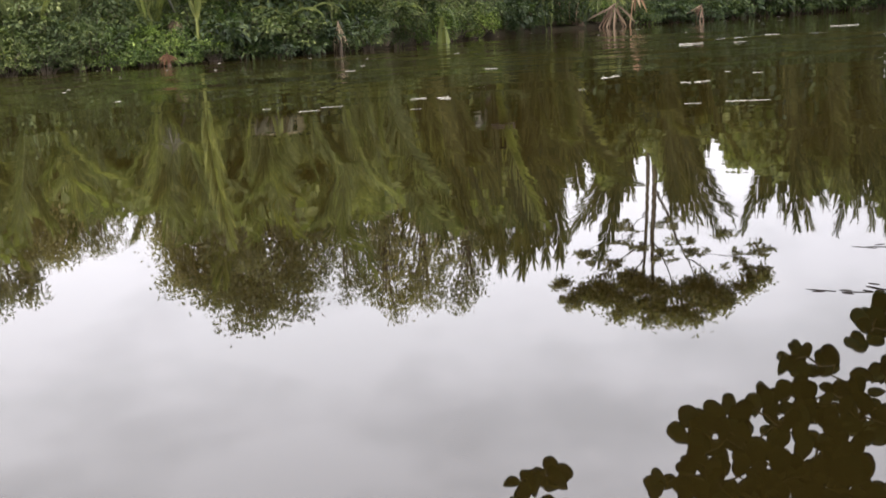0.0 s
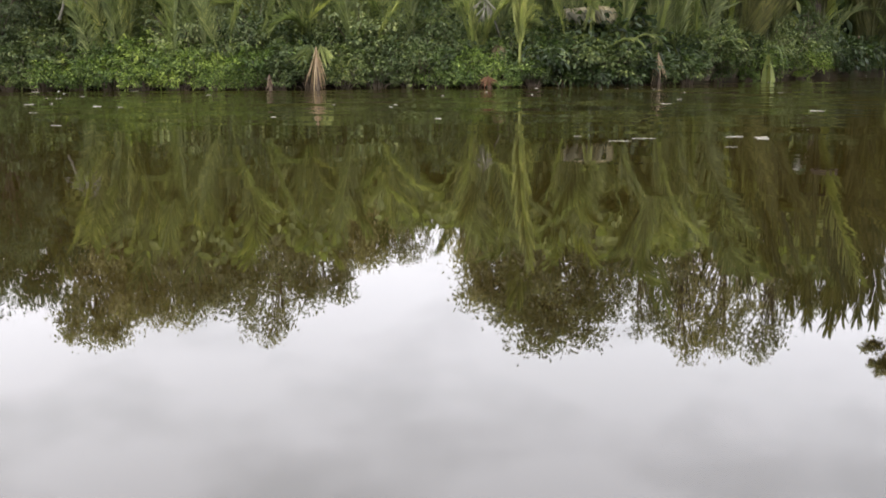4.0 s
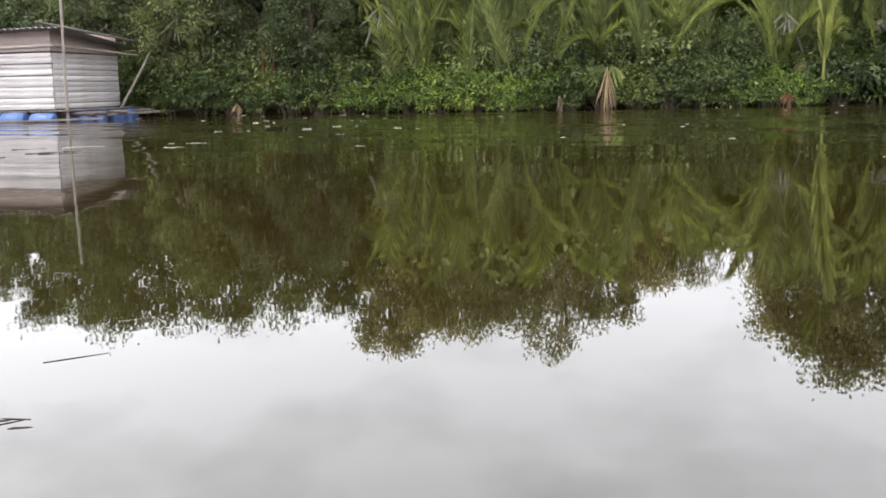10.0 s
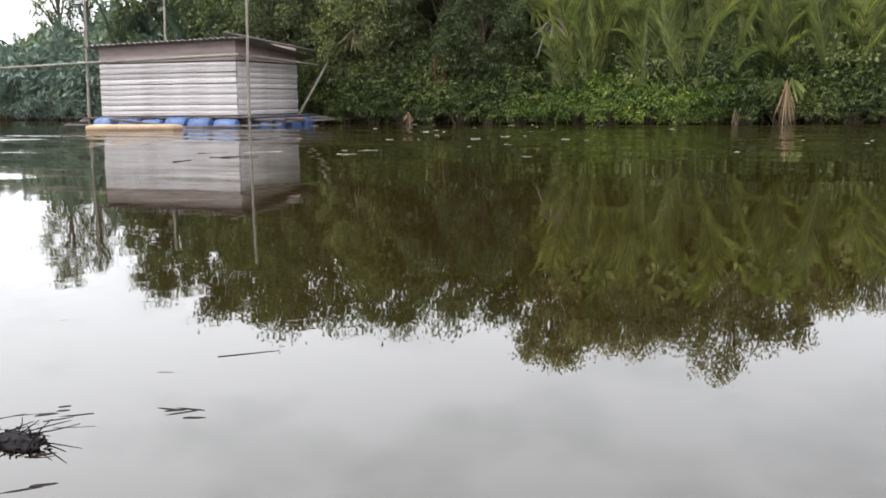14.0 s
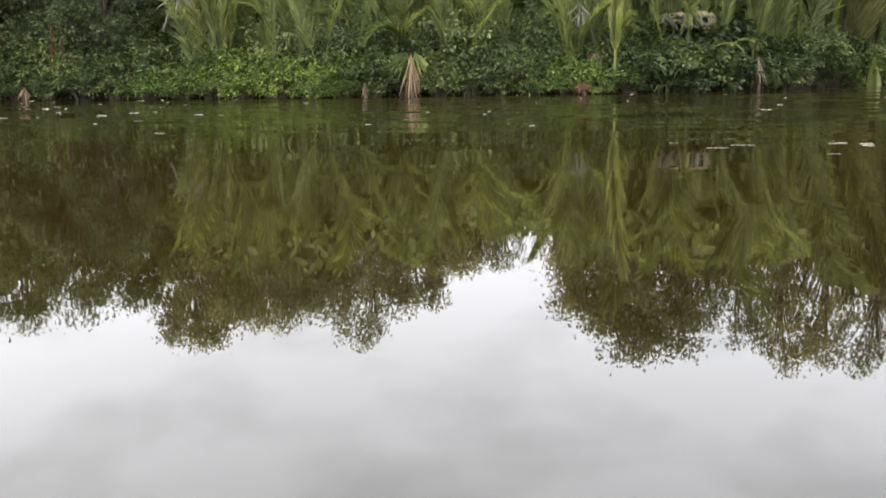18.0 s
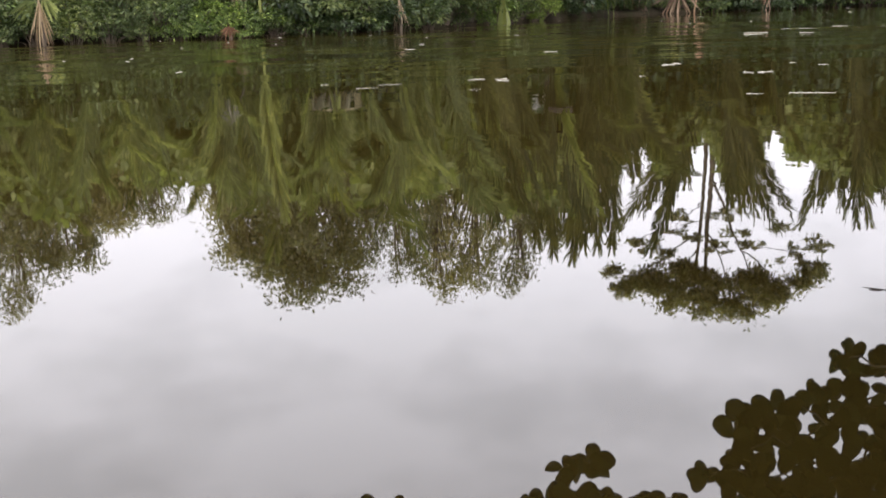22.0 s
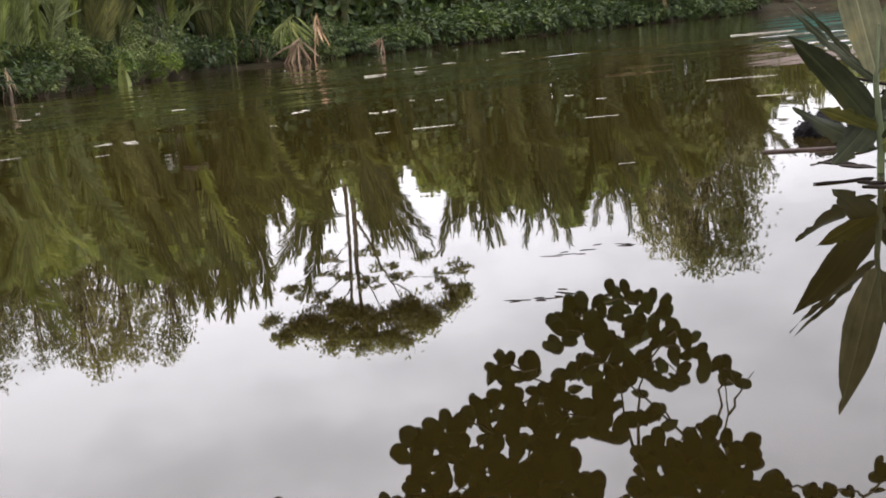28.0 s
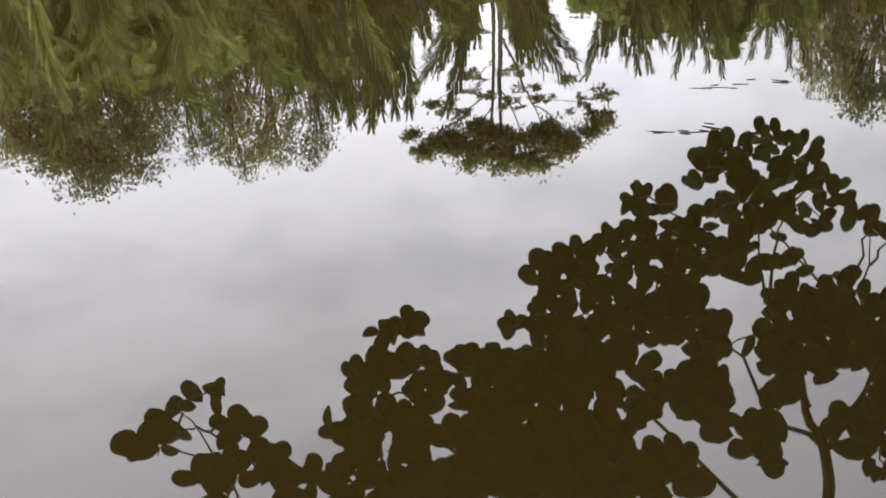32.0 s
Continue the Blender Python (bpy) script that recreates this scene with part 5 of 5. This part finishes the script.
# pale grey fallen fronds lodged in the thicket
for _a, _z, _turn, _sz in ((-10.2, 1.45, 8, 0.8), (-9.9, 1.54, 14, 0.75), (-7.7, 1.52, 176, 0.8), (-9.3, 1.4, 4, 0.6)):
    lone_frond(_a, 1.3, _z, _sz, FROND_GREY[0], _turn, 0, "greyish dead palm frond lodged in the thicket")
# bright arching fronds low over the creepers
for _k, (_a, _off, _z, _turn, _sz, _tilt) in enumerate(((-28.6, 0.8, 0.5, 160, 0.42, 24), (-28.2, 1.0, 0.5, 20, 0.5, 12), (-26.8, 1.1, 0.4, 30, 0.55, 20), (-21.5, 1.0, 0.4, 150, 0.6, 10), (-20.6, 0.9, 0.4, 20, 0.5, 22),
                                                        (-34.8, 1.3, 0.6, 200, 0.6, 15), (-14.6, 1.0, 0.6, 170, 0.5, 15), (-5.2, 0.3, 0.3, 30, 0.8, 6), (-3.8, 0.6, 0.3, 190, 0.55, 20))):
    lone_frond(_a, _off, _z, _sz, FRONDS_Y[_k % 3], _turn, _tilt, "bright yellow-green young palm frond")
for _k, (_a, _z, _turn) in enumerate(((-7.4, 0.5, 200), (-6.9, 0.6, 20), (-6.2, 0.35, 170), (-7.9, 0.5, 0), (-3.0, 0.4, 180), (-2.2, 0.5, 10))):
    lone_frond(_a, 0.4, _z, 0.75, FROND_SMALL[_k % 2], _turn, 10, "small drooping green palm frond over the water")


for _a, _turn in ((-5.25, 100), (-5.0, 250), (-12.4, 80)):
    lone_frond(_a, 0.3, 0.3, 0.8, FRONDS_TIGHT[0], _turn, 3, "upright folded bright green palm frond")


# a dying palm at the bend: its green and dry pink fronds sprawl over the water's edge
_p = thing("dying_palm", on_bank(9.2, -0.5), "dying palm, green and dry pink fronds splayed over the water", "palm", turn=-9.2)
for _k, (_ft, _ax, _n, _lo, _hi, _ln, _m) in enumerate((
        ((-1.1, 0, -0.1), (0.55, 0.1, 2.0), 9, -70, -28, 1.25, FROND), ((-1.1, 0, -0.1), (0.5, 0.0, 2.05), 8, -150, -80, 1.0, FROND), ((-0.1, -0.1, 0.0), (0.75, -0.2, 1.05), 11, -165, -40, 1.05, PINK_DEAD),
        ((-1.2, -0.1, -0.1), (-0.9, -0.1, 0.75), 6, -150, -60, 0.8, PINK_DEAD), ((1.2, 0.4, 0.0), (1.5, 0.3, 2.0), 5, -110, -60, 1.0, PINK_DEAD), ((-1.9, 0.5, 0.0), (-2.1, 0.4, 1.75), 7, -125, -60, 1.1, FROND_YELLOW), ((-1.3, 0.3, 0.0), (-1.6, 0.2, 1.2), 4, -180, -140, 0.7, PINK_DEAD))):
    part("frond" if _m in (FROND, FROND_YELLOW) else "dead_frond", splayed("frond", _ft, _ax, _n + 2, _lo, _hi, _ln, 0.10, _m, 620 + _k), _p)
for _a, _z, _sd in ((-35.8, 2.35, 1), (-14.2, 1.85, -1), (-46.6, 2.3, 1), (-9.4, 1.2, 1), (-11.9, 0.9, -1), (-4.2, 0.8, -1)):
    _q = thing("palm_frond", on_bank(_a, 1.15), "pale drooping palm frond with comb-like leaflets" if _z < 1.5 else "bleached dead palm frond hanging in the thicket", "palm frond", turn=-_a)
    part("frond" if _z < 1.5 else "dead_frond", splayed("frond", (-0.35 * _sd, 0.3, _z - 1.0), (0.1 * _sd, 0, _z), 12, -155, -35, 0.55, 0.045, SHRUB if _z < 1.5 else PALE_DEAD, 660 + int(_z * 10)), _q)
_p = thing("dry_frond", on_bank(13.9, -0.4), "arched dry tan palm frond at the waterline", "palm frond", turn=-13.9)
part("dead_frond", splayed("dead_frond", (0.55, 0, -0.1), (0.45, 0, 0.75), 7, -175, -80, 0.85, 0.08, PINK_DEAD, 650), _p)
lone_frond(6.55, -0.3, 0.0, 0.38, FRONDS_TIGHT[0], 90, 4, "slender bright green palm frond standing in the shallows")
lone_frond(6.3, -0.2, 0.0, 0.34, FRONDS_TIGHT[1], 200, 10, "slender bright green palm frond standing in the shallows")


# ---- reeds at the bend ----
def reed_clump(az, off, h, n, seed, material, label):
    rng = random.Random(seed)
    ob = thing("reed_clump", on_bank(az, off), label, "reeds", "reeds at the bend")
    blade = hanging_blades("reed", 1, h, 0.25, 0.018, material, seed, 10)
    for k in range(n):
        part("reed", blade, ob, pose(rng.uniform(-0.5, 0.5), rng.uniform(-0.3, 0.3), 0, rng.uniform(-8, 8), rng.uniform(-8, 8), rng.uniform(0, 360)) @ Matrix.Scale(rng.uniform(0.6, 1.1), 4))


# Green reeds share the shade-darkened leaf colour, for the dark hollow behind.
for _k, _a in enumerate((3.4, 4.2, 4.7, 5.4, 6.0, 6.6, 7.2, 12.0, 12.8, 3.8, 5.0, 5.7, 8.2, 8.8)):
    reed_clump(_a, -0.1, 1.3, 6 if _k in (2, 6) else 11, 300 + _k, PINK_DEAD if _k in (2, 6) else SHADE_CREEPER, "dry pale reeds in the shallows" if _k in (2, 6) else "green reed blades in the shallows")


# ---- dark plank shack among the palms, with a white window board ----
def build_shack():
    r = shore(2.6) + 3.6
    ob = thing("shack", polar(2.7, r, 0.35), "dark plank shack half hidden among the palms", "shack", turn=-2.7)
    zw = r * math.tan(radians(5.3)) - EYE_Z - 0.35
    board = from_bm("wall_board", slab(0.2, 0.04, zw + 0.9, 0.006), BROWN_BOARDS)
    for k in range(3, 7):
        part("wall_board", board, ob, pose(-1.1 + k * 0.212, 0.02 * (k % 2), (zw + 0.9) / 2))
    part("window_board", from_bm("window_board", slab(0.62, 0.05, 0.62, 0.01), WHITE_PAINT), ob, pose(-0.16, -0.09, zw), "white-painted window board")
    part("awning", from_bm("awning", slab(0.9, 0.5, 0.04, 0.01), PLANK_PINK), ob, pose(0.7, -0.25, zw + 0.25, 25), "faded pinkish awning board")
    part("roof", from_bm("roof", slab(1.6, 2.0, 0.06, 0.01), DARK_WOOD), ob, pose(0, 0.8, zw + 1.0, -12))


build_shack()
for _a, _z, _turn in ((1.7, 0.4, 150), (3.6, 0.3, 30), (3.2, 0.6, 200), (4.1, 0.4, 160)):
    lone_frond(_a, 2.6, _z, 0.62, FRONDS_PLUME[int(_a) % 5], _turn, 8, "tall green palm frond before the shack")


# ---- waterside house far along the bank, painted teal ----
def build_house():
    ob = thing("waterside_house", polar(37.2, 93, 0.45), "teal-painted waterside house with a brown roof", "house", turn=-36)
    part("wall", from_bm("wall", slab(13.0, 6.0, 2.55, 0.03), TEAL), ob, pose(0, 0, 1.78))
    for k in range(14):
        part("wall_batten", from_bm("wall_batten", slab(0.06, 0.03, 2.55, 0.005), TEAL), ob, pose(-6.1 + k * 0.94, -3.02, 1.78))
    v = [(-7, -3.6, 2.95), (7, -3.6, 2.95), (7, 0, 3.9), (-7, 0, 3.9), (-7, 3.6, 2.95), (7, 3.6, 2.95)]
    v += [(x, y, z + 0.08) for x, y, z in v]
    part("roof", mesh("roof", v, [(0, 1, 2, 3), (3, 2, 5, 4), (6, 9, 8, 7), (9, 10, 11, 8), (0, 6, 7, 1), (4, 5, 11, 10), (0, 3, 9, 6), (3, 4, 10, 9), (1, 7, 8, 2), (2, 8, 11, 5)], ROOF), ob)
    # Added panel: keeps bright sky from showing below the floor.
    part("skirt", from_bm("skirt", slab(12.6, 0.1, 1.2, 0.01), DARK_WOOD), ob, pose(0, -2.7, -0.1), "dark panel added under the floor against the sky gap")
    for x in (-6, -2, 2, 6):
        part("stilt", pole_mesh("stilt", 1.65, 0.12, 0.12, GREY_WOOD, 0.0), ob, pose(x, -2.6, -1.1))


build_house()


# ---- the near marsh plant in the water ----
def lance_leaf(name, length, width, arch, ragged, seed, material=None):
    """A long pointed blade along x with a folded midrib, wavy and in places insect-bitten edges."""
    rng = random.Random(seed)
    v, f = [], []
    rows = 16
    for i in range(rows + 1):
        u = i / rows
        half = width * 0.5 * (math.sin(math.pi * (0.06 + 0.94 * u) ** 0.8) ** 0.9 if 0 < i < rows else 0.03)
        x, z = length * u * (1 - 0.12 * arch * u), length * arch * (0.35 * u - 0.75 * u * u)
        l = half * (rng.uniform(0.35, 0.8) if rng.random() < ragged else rng.uniform(0.95, 1.02))
        r = half * (rng.uniform(0.35, 0.8) if rng.random() < ragged else rng.uniform(0.95, 1.02))
        wave = 0.006 * math.sin(u * 11 + seed)
        v += [(x, -l, z + l * 0.35 + wave), (x, 0, z), (x, r, z + r * 0.35 - wave)]
    for i in range(rows):
        b = i * 3
        f += [(b, b + 3, b + 4, b + 1), (b + 1, b + 4, b + 5, b + 2)]
    return mesh(name, v, f, material or MARSH, True)


def marsh_plant(at, turn, height, seed, blades, label):
    """Blades: height of the foot, then the tip's x, y and z, the width, arch, wear, twist about the midrib, and leaf
    colour (0 green, 1 dark, 2 yellowing, 3 pale underside).
    """
    ob = thing("marsh_plant", at, label, "plant", turn=turn)
    v, f = [], []
    tube(v, f, [(0, 0, -0.5), (0.012, 0, 0.1), (-0.004, 0.01, height * 0.6), (0.008, 0.0, height)], [0.013, 0.0125, 0.010, 0.005], 9)
    part("stem", mesh("stem", v, f, MARSH_STEM, True), ob)
    for k, (z, tx, ty, tz, wd, arch, wear, twist, leaf_colour) in enumerate(blades):
        foot, tip = Vector((0, 0, z)), Vector((tx, ty, tz))
        xa = (tip - foot).normalized()
        ya = xa.cross(Vector((0, -1, 0.15))).normalized()
        m = Matrix((xa, ya, xa.cross(ya))).transposed().to_4x4()
        part("leaf", lance_leaf("leaf", (tip - foot).length * 1.06, wd, arch, wear, seed + k, (MARSH, MARSH_LOW, MARSH_YELLOW, MARSH_PALE)[leaf_colour]), ob, Matrix.Translation(foot) @ m @ pose(0, 0, 0, twist), "yellowing leaf" if leaf_colour == 2 else "")
    return ob


marsh_plant((2.45, 2.91, 0), -40.2, 0.50, 50, (
    (0.33, -0.13, 0.02, 0.87, 0.13, -0.12, 0.04, -12, 3), (0.34, 0.21, 0.05, 0.86, 0.11, -0.10, 0.22, 14, 0), (0.10, 0.29, 0.08, 0.60, 0.06, 0.10, 0.05, 35, 0), (0.14, -0.26, -0.02, 0.50, 0.12, 0.3, 0.05, -30, 1),
    (0.13, -0.19, -0.06, 0.25, 0.09, 0.2, 0.05, -50, 2), (0.10, 0.33, -0.05, 0.08, 0.17, 0.35, 0.05, 40, 1), (0.20, -0.14, -0.05, 0.04, 0.11, 0.2, 0.05, 10, 1), (0.31, -0.30, 0.10, 0.58, 0.034, 0.2, 0.4, 20, 1), (0.30, -0.27, 0.15, 0.62, 0.03, 0.2, 0.4, -20, 1),
    (0.18, 0.29, 0.12, 0.32, 0.07, 0.25, 0.4, -20, 1), (0.08, -0.27, 0.02, 0.22, 0.08, 0.2, 0.2, 30, 1), (0.09, 0.10, -0.10, 0.17, 0.10, 0.3, 0.05, -30, 2), (0.12, 0.12, 0.10, 0.36, 0.10, 0.1, 0.05, 10, 1)),
    "tall marsh plant with long green bitten leaves standing in the water")
marsh_plant((2.97, 2.88, 0), -45, 0.34, 80, ((0.22, 0.12, 0.05, 0.42, 0.08, 0.2, 0.2, 20, 1), (0.15, -0.16, 0.0, 0.22, 0.09, 0.4, 0.3, -30, 1), (0.2, 0.2, 0.1, 0.35, 0.08, 0.3, 0.3, 10, 1), (0.24, -0.05, 0.05, 0.45, 0.06, 0.2, 0.2, 60, 1)), "smaller marsh plant with ragged leaves")


# ---- black rotten heap and floating planks beside it ----
def rotten_heap(name, at, rx_, ry_, h, seed, label, sticks=10, blades=120):
    rng, nrng = random.Random(seed), np.random.default_rng(seed)
    ob = thing(name, at, label, "debris")
    bm = bmesh.new()
    bmesh.ops.create_icosphere(bm, subdivisions=4, radius=0.8)
    for vert in bm.verts:
        c = vert.co.copy()
        lump = 1 + 0.35 * noise.noise(c * 2.1 + Vector((seed, 0, 0))) + 0.18 * noise.noise(c * 5.3)
        vert.co = Vector((c.x * rx_ * lump, c.y * ry_ * lump, c.z * h * lump))
    part("mound", from_bm("mound", bm, MUCK, True), ob)
    d = nrng.normal(size=(blades, 3))
    d[:, 2] = np.abs(d[:, 2])
    d /= np.linalg.norm(d, axis=1)[:, None]
    ln = nrng.uniform(0.5, 1.3, blades) * 0.085 * (rx_ / 0.6)
    v, f = leaves(d * np.array([rx_, ry_, h]) * 0.95, d + nrng.normal(size=(blades, 3)) * 0.8, d, ln, ln * 0.35, 0.2, 0.3)
    tagged(part("leaf_litter", mesh("leaf_litter", v, f, MUCK), ob), kind="stuff")
    for k in range(sticks):
        a, r = rng.uniform(0, 6.28), rng.uniform(0.2, 1.1)
        st = pole_mesh("stick", rng.uniform(0.3, 0.9) * rx_ * 1.4, 0.012 * rx_ / 0.6, 0.005 * rx_ / 0.6, WET_STICK, 0.05, 0, seed + k)
        part("stick", st, ob, pose(math.cos(a) * rx_ * r, math.sin(a) * ry_ * r, 0.003 + h * 0.6 * max(0, 1 - r), rng.uniform(72, 89), 0, rng.uniform(0, 360)))
    return ob


rotten_heap("debris_heap", (4.2, 4.1, 0.02), 0.58, 0.46, 0.40, 21, "heap of black rotten leaves and sticks in the shallows", 22, 900)
rotten_heap("debris_heap", (3.02, 3.95, 0.0), 0.13, 0.11, 0.11, 22, "small clump of black rotten leaves on the water", 10, 220)


def floater(name, at, turn, data, label, category, group="floating litter"):
    ob = new(name, data)
    ob.matrix_basis = pose(at[0], at[1], 0.0, 0, 0, turn)
    return tagged(ob, label, category, group)


_plank = slab(0.34, 0.045, 0.016, 0.004)
for _v in _plank.verts:
    _v.co.y += 0.012 * noise.noise(_v.co * 9.0)
floater("plank", (2.66, 3.58), -30, from_bm("plank", _plank, PLANK_PINK), "weathered grey plank floating by the plant", "plank")
floater("plank", (3.17, 3.34), -42, from_bm("plank", slab(0.13, 0.05, 0.02, 0.01), PLANK_PINK), "short pinkish plank floating by the heap", "plank")


def stick_at(az, dep, length, r, material, turn_screen, seed, label):
    """A floating stick at a bearing and depth below the horizon, turned by that angle on the water from square to the line of sight."""
    rho = EYE_Z / math.tan(radians(dep))
    at = polar(az, rho)
    length *= 0.78
    me = pole_mesh("stick", length, r * 0.6, r * 0.3, material, 0.03, 0, seed)
    ob = new("stick", me)
    ob.matrix_basis = Matrix.Translation(at) @ Matrix.Diagonal((1, 1, 0.3, 1)) @ pose(0, 0, 0, 0, 0, -az + turn_screen) @ pose(-length / 2, 0, 0, 0, 90, 0)
    tagged(ob, label, "stick", "floating litter")


DARK, PALE = "dark wet stick floating on the river", "pale dry stalk floating on the river"
for _k, (_az, _dep, _ln, _r, _m, _turn) in enumerate((
        (-52.8, 13.7, 0.19, 0.007, WET_STICK, 12), (-49.8, 12.0, 0.10, 0.004, DRY_STRAW, 10), (-64.9, 11.3, 0.36, 0.006, WET_STICK, 8), (-58.0, 10.6, 0.06, 0.003, WET_STICK, -5), (-57.3, 14.4, 0.05, 0.003, WET_STICK, -20),
        (-63.5, 16.6, 0.12, 0.003, WET_STICK, 25), (-62.2, 16.8, 0.10, 0.003, WET_STICK, -15), (-55.9, 3.15, 0.40, 0.05, WET_STICK, 60), (-54.3, 2.75, 0.45, 0.04, WET_STICK, 8), (-52.9, 3.05, 0.5, 0.045, WET_STICK, -5), (-51.6, 2.76, 0.6, 0.03, DRY_STRAW, 4), (-53.3, 2.98, 0.3, 0.05, WET_STICK, 30), (-54.0, 3.0, 0.25, 0.04, WET_STICK, -20), (-52.2, 2.95, 0.25, 0.04, WET_STICK, 35), (-65.6, 15.9, 0.10, 0.005, WET_STICK, 14), (-64.2, 15.9, 0.09, 0.005, WET_STICK, -6), (-63.0, 16.3, 0.07, 0.005, WET_STICK, 10), (-64.8, 16.5, 0.08, 0.004, WET_STICK, 20), 
        (-6.9, 4.35, 0.22, 0.012, PALE_STRAW, 10), (-5.6, 4.2, 0.24, 0.014, PALE_STRAW, 3), (-9.2, 4.1, 0.08, 0.014, PALE_STRAW, 3), (-1.0, 4.6, 0.12, 0.01, PALE_STRAW, 3), (16.84, 4.94, 0.36, 0.018, PALE_STRAW, 6), (14.0, 5.0, 0.14, 0.014, PALE_STRAW, 4), (26.1, 5.17, 0.27, 0.014, PALE_STRAW, 5), (13.9, 1.86, 0.5, 0.05, PALE_STRAW, 8),
        (16.4, 1.89, 0.26, 0.04, PALE_STRAW, 5), (18.0, 1.58, 0.36, 0.05, PALE_STRAW, 10), (15.8, 3.4, 0.07, 0.018, PALE_STRAW, 0), (17.3, 3.5, 0.11, 0.02, PALE_STRAW, 8), (24.4, 3.9, 0.10, 0.02, PALE_STRAW, 0), (26.1, 4.2, 0.10, 0.02, PALE_STRAW, 10), (27.3, 7.8, 0.09, 0.01, PALE_STRAW, 5),
        (33.5, 3.7, 0.75, 0.018, PALE_STRAW, 6), (35.4, 4.7, 0.38, 0.016, PALE_STRAW, 3), (35.6, 0.42, 6.0, 0.16, PALE_STRAW, 4), (34.6, 1.45, 1.7, 0.05, PALE_STRAW, 5), (21.5, 1.3, 0.8, 0.05, PALE_STRAW, 6), (3.2, 2.65, 0.2, 0.03, PALE_STRAW, 0), (8.1, 4.03, 0.07, 0.015, PALE_STRAW, 6),
        (39.0, 9.3, 0.25, 0.006, GREY_WOOD, 25), (42.5, 8.6, 0.4, 0.006, GREY_WOOD, 20))):
    stick_at(_az, _dep, _ln, _r, _m, _turn, 400 + _k, PALE if _m in (DRY_STRAW, PALE_STRAW) else DARK)


def floating_leaf(name, length, width, seed, material=PALE_STRAW, lift=1.0):
    rng = random.Random(seed)
    v, f = [(0, 0, 0.004 * lift)], []
    n = 9
    for k in range(n):
        a = 2 * math.pi * k / n
        r = rng.uniform(0.8, 1.1)
        v.append((math.cos(a) * length / 2 * r, math.sin(a) * width / 2 * r, (0.002 + 0.006 * rng.random()) * lift))
    v += [(x, y, z - 0.006 * lift) for x, y, z in v]
    for k in range(n):
        b, c = 1 + k, 1 + (k + 1) % n
        f += [(0, b, c), (n + 1, c + n + 1, b + n + 1), (b, b + n + 1, c + n + 1, c)]
    return mesh(name, v, f, material)


DARK_LITTER = [floating_leaf("floating_leaf", l, w, 520 + k, WET_STICK, 0.12) for k, (l, w) in enumerate(((0.045, 0.012), (0.028, 0.009), (0.07, 0.007)))]
SODDEN = [floating_leaf("floating_leaf", l, w, 560 + k, WET_STICK, 0.8) for k, (l, w) in enumerate(((0.16, 0.05), (0.10, 0.04), (0.22, 0.03)))]
LITTER = [floating_leaf("floating_leaf", l, w, 500 + k) for k, (l, w) in enumerate(((0.12, 0.045), (0.09, 0.04), (0.17, 0.036), (0.06, 0.035)))]
_rng = random.Random(31)
for _k in range(80):
    _az = _rng.uniform(-62, 44)
    _far = shore(_az)
    _rho = _far * (1 - 0.55 * _rng.random() ** 1.6) - 0.6
    if _k < 14:
        _az, _rho = _rng.uniform(-47, -36), _rng.uniform(14, 22)
    floater("floating_leaf", polar(_az, _rho), _rng.uniform(0, 360), _rng.choice(LITTER), "pale dry leaf floating on the river", "leaf")
for _az, _dep, _s in ((0.0, 4.1, 1.0), (10.0, 3.43, 1.2), (14.1, 3.9, 1.1), (-47.5, 3.0, 2.2), (-46.5, 2.75, 1.6)):
    for _k in range(3):
        _p = polar(_az, EYE_Z / math.tan(radians(_dep))) + Vector((_rng.uniform(-0.14, 0.14) * _s, _rng.uniform(-0.1, 0.1) * _s, 0))
        floater("floating_leaf", _p, _rng.uniform(0, 360), LITTER[_k % 4], "pale leaf in a small drifting patch", "leaf")
# Flat dark leaves: the first two patches stand in for drifting dark ripples.
for _az, _dep, _n, _w in ((24.9, 12.4, 10, 0.12), (22.4, 14.8, 9, 0.10), (-56.2, 16.6, 5, 0.05)):
    for _k in range(_n):
        _p = polar(_az, EYE_Z / math.tan(radians(_dep))) + Vector((_rng.uniform(-1, 1) * _w, _rng.uniform(-0.4, 0.4) * _w, 0))
        floater("floating_leaf", _p, _rng.uniform(-35, 35) - _az, _rng.choice(DARK_LITTER), "dark leaf shape in a patch for drifting ripples and scum", "leaf")
for _k in range(13):
    _a, _d = _rng.uniform(37.6, 43.5), _rng.uniform(8.3, 9.7)
    floater("floating_leaf", polar(_a, EYE_Z / math.tan(radians(_d))), _rng.uniform(-40, 40) - _a, SODDEN[_k % 3], "black sodden leaf floating round the marsh plant", "leaf")
# a low raft of rotten leaves and twigs drifting close by
rotten_heap("leaf_raft", polar(-65.2, EYE_Z / math.tan(radians(17.2)), 0.0), 0.085, 0.045, 0.014, 23, "small flat raft of dark rotten leaves and twigs", 12, 90)
for _k, (_a, _d) in enumerate(((-63.6, 16.0), (-62.6, 15.7), (-62.0, 16.2), (-63.9, 18.0), (-62.7, 15.9), (-65.0, 19.6), (-64.0, 19.5))):
    floater("floating_leaf", polar(_a, EYE_Z / math.tan(radians(_d))), 20 * math.sin(_k * 3.1) - _a, DARK_LITTER[_k % 3], "dark wet leaf beside a drifting raft", "leaf")
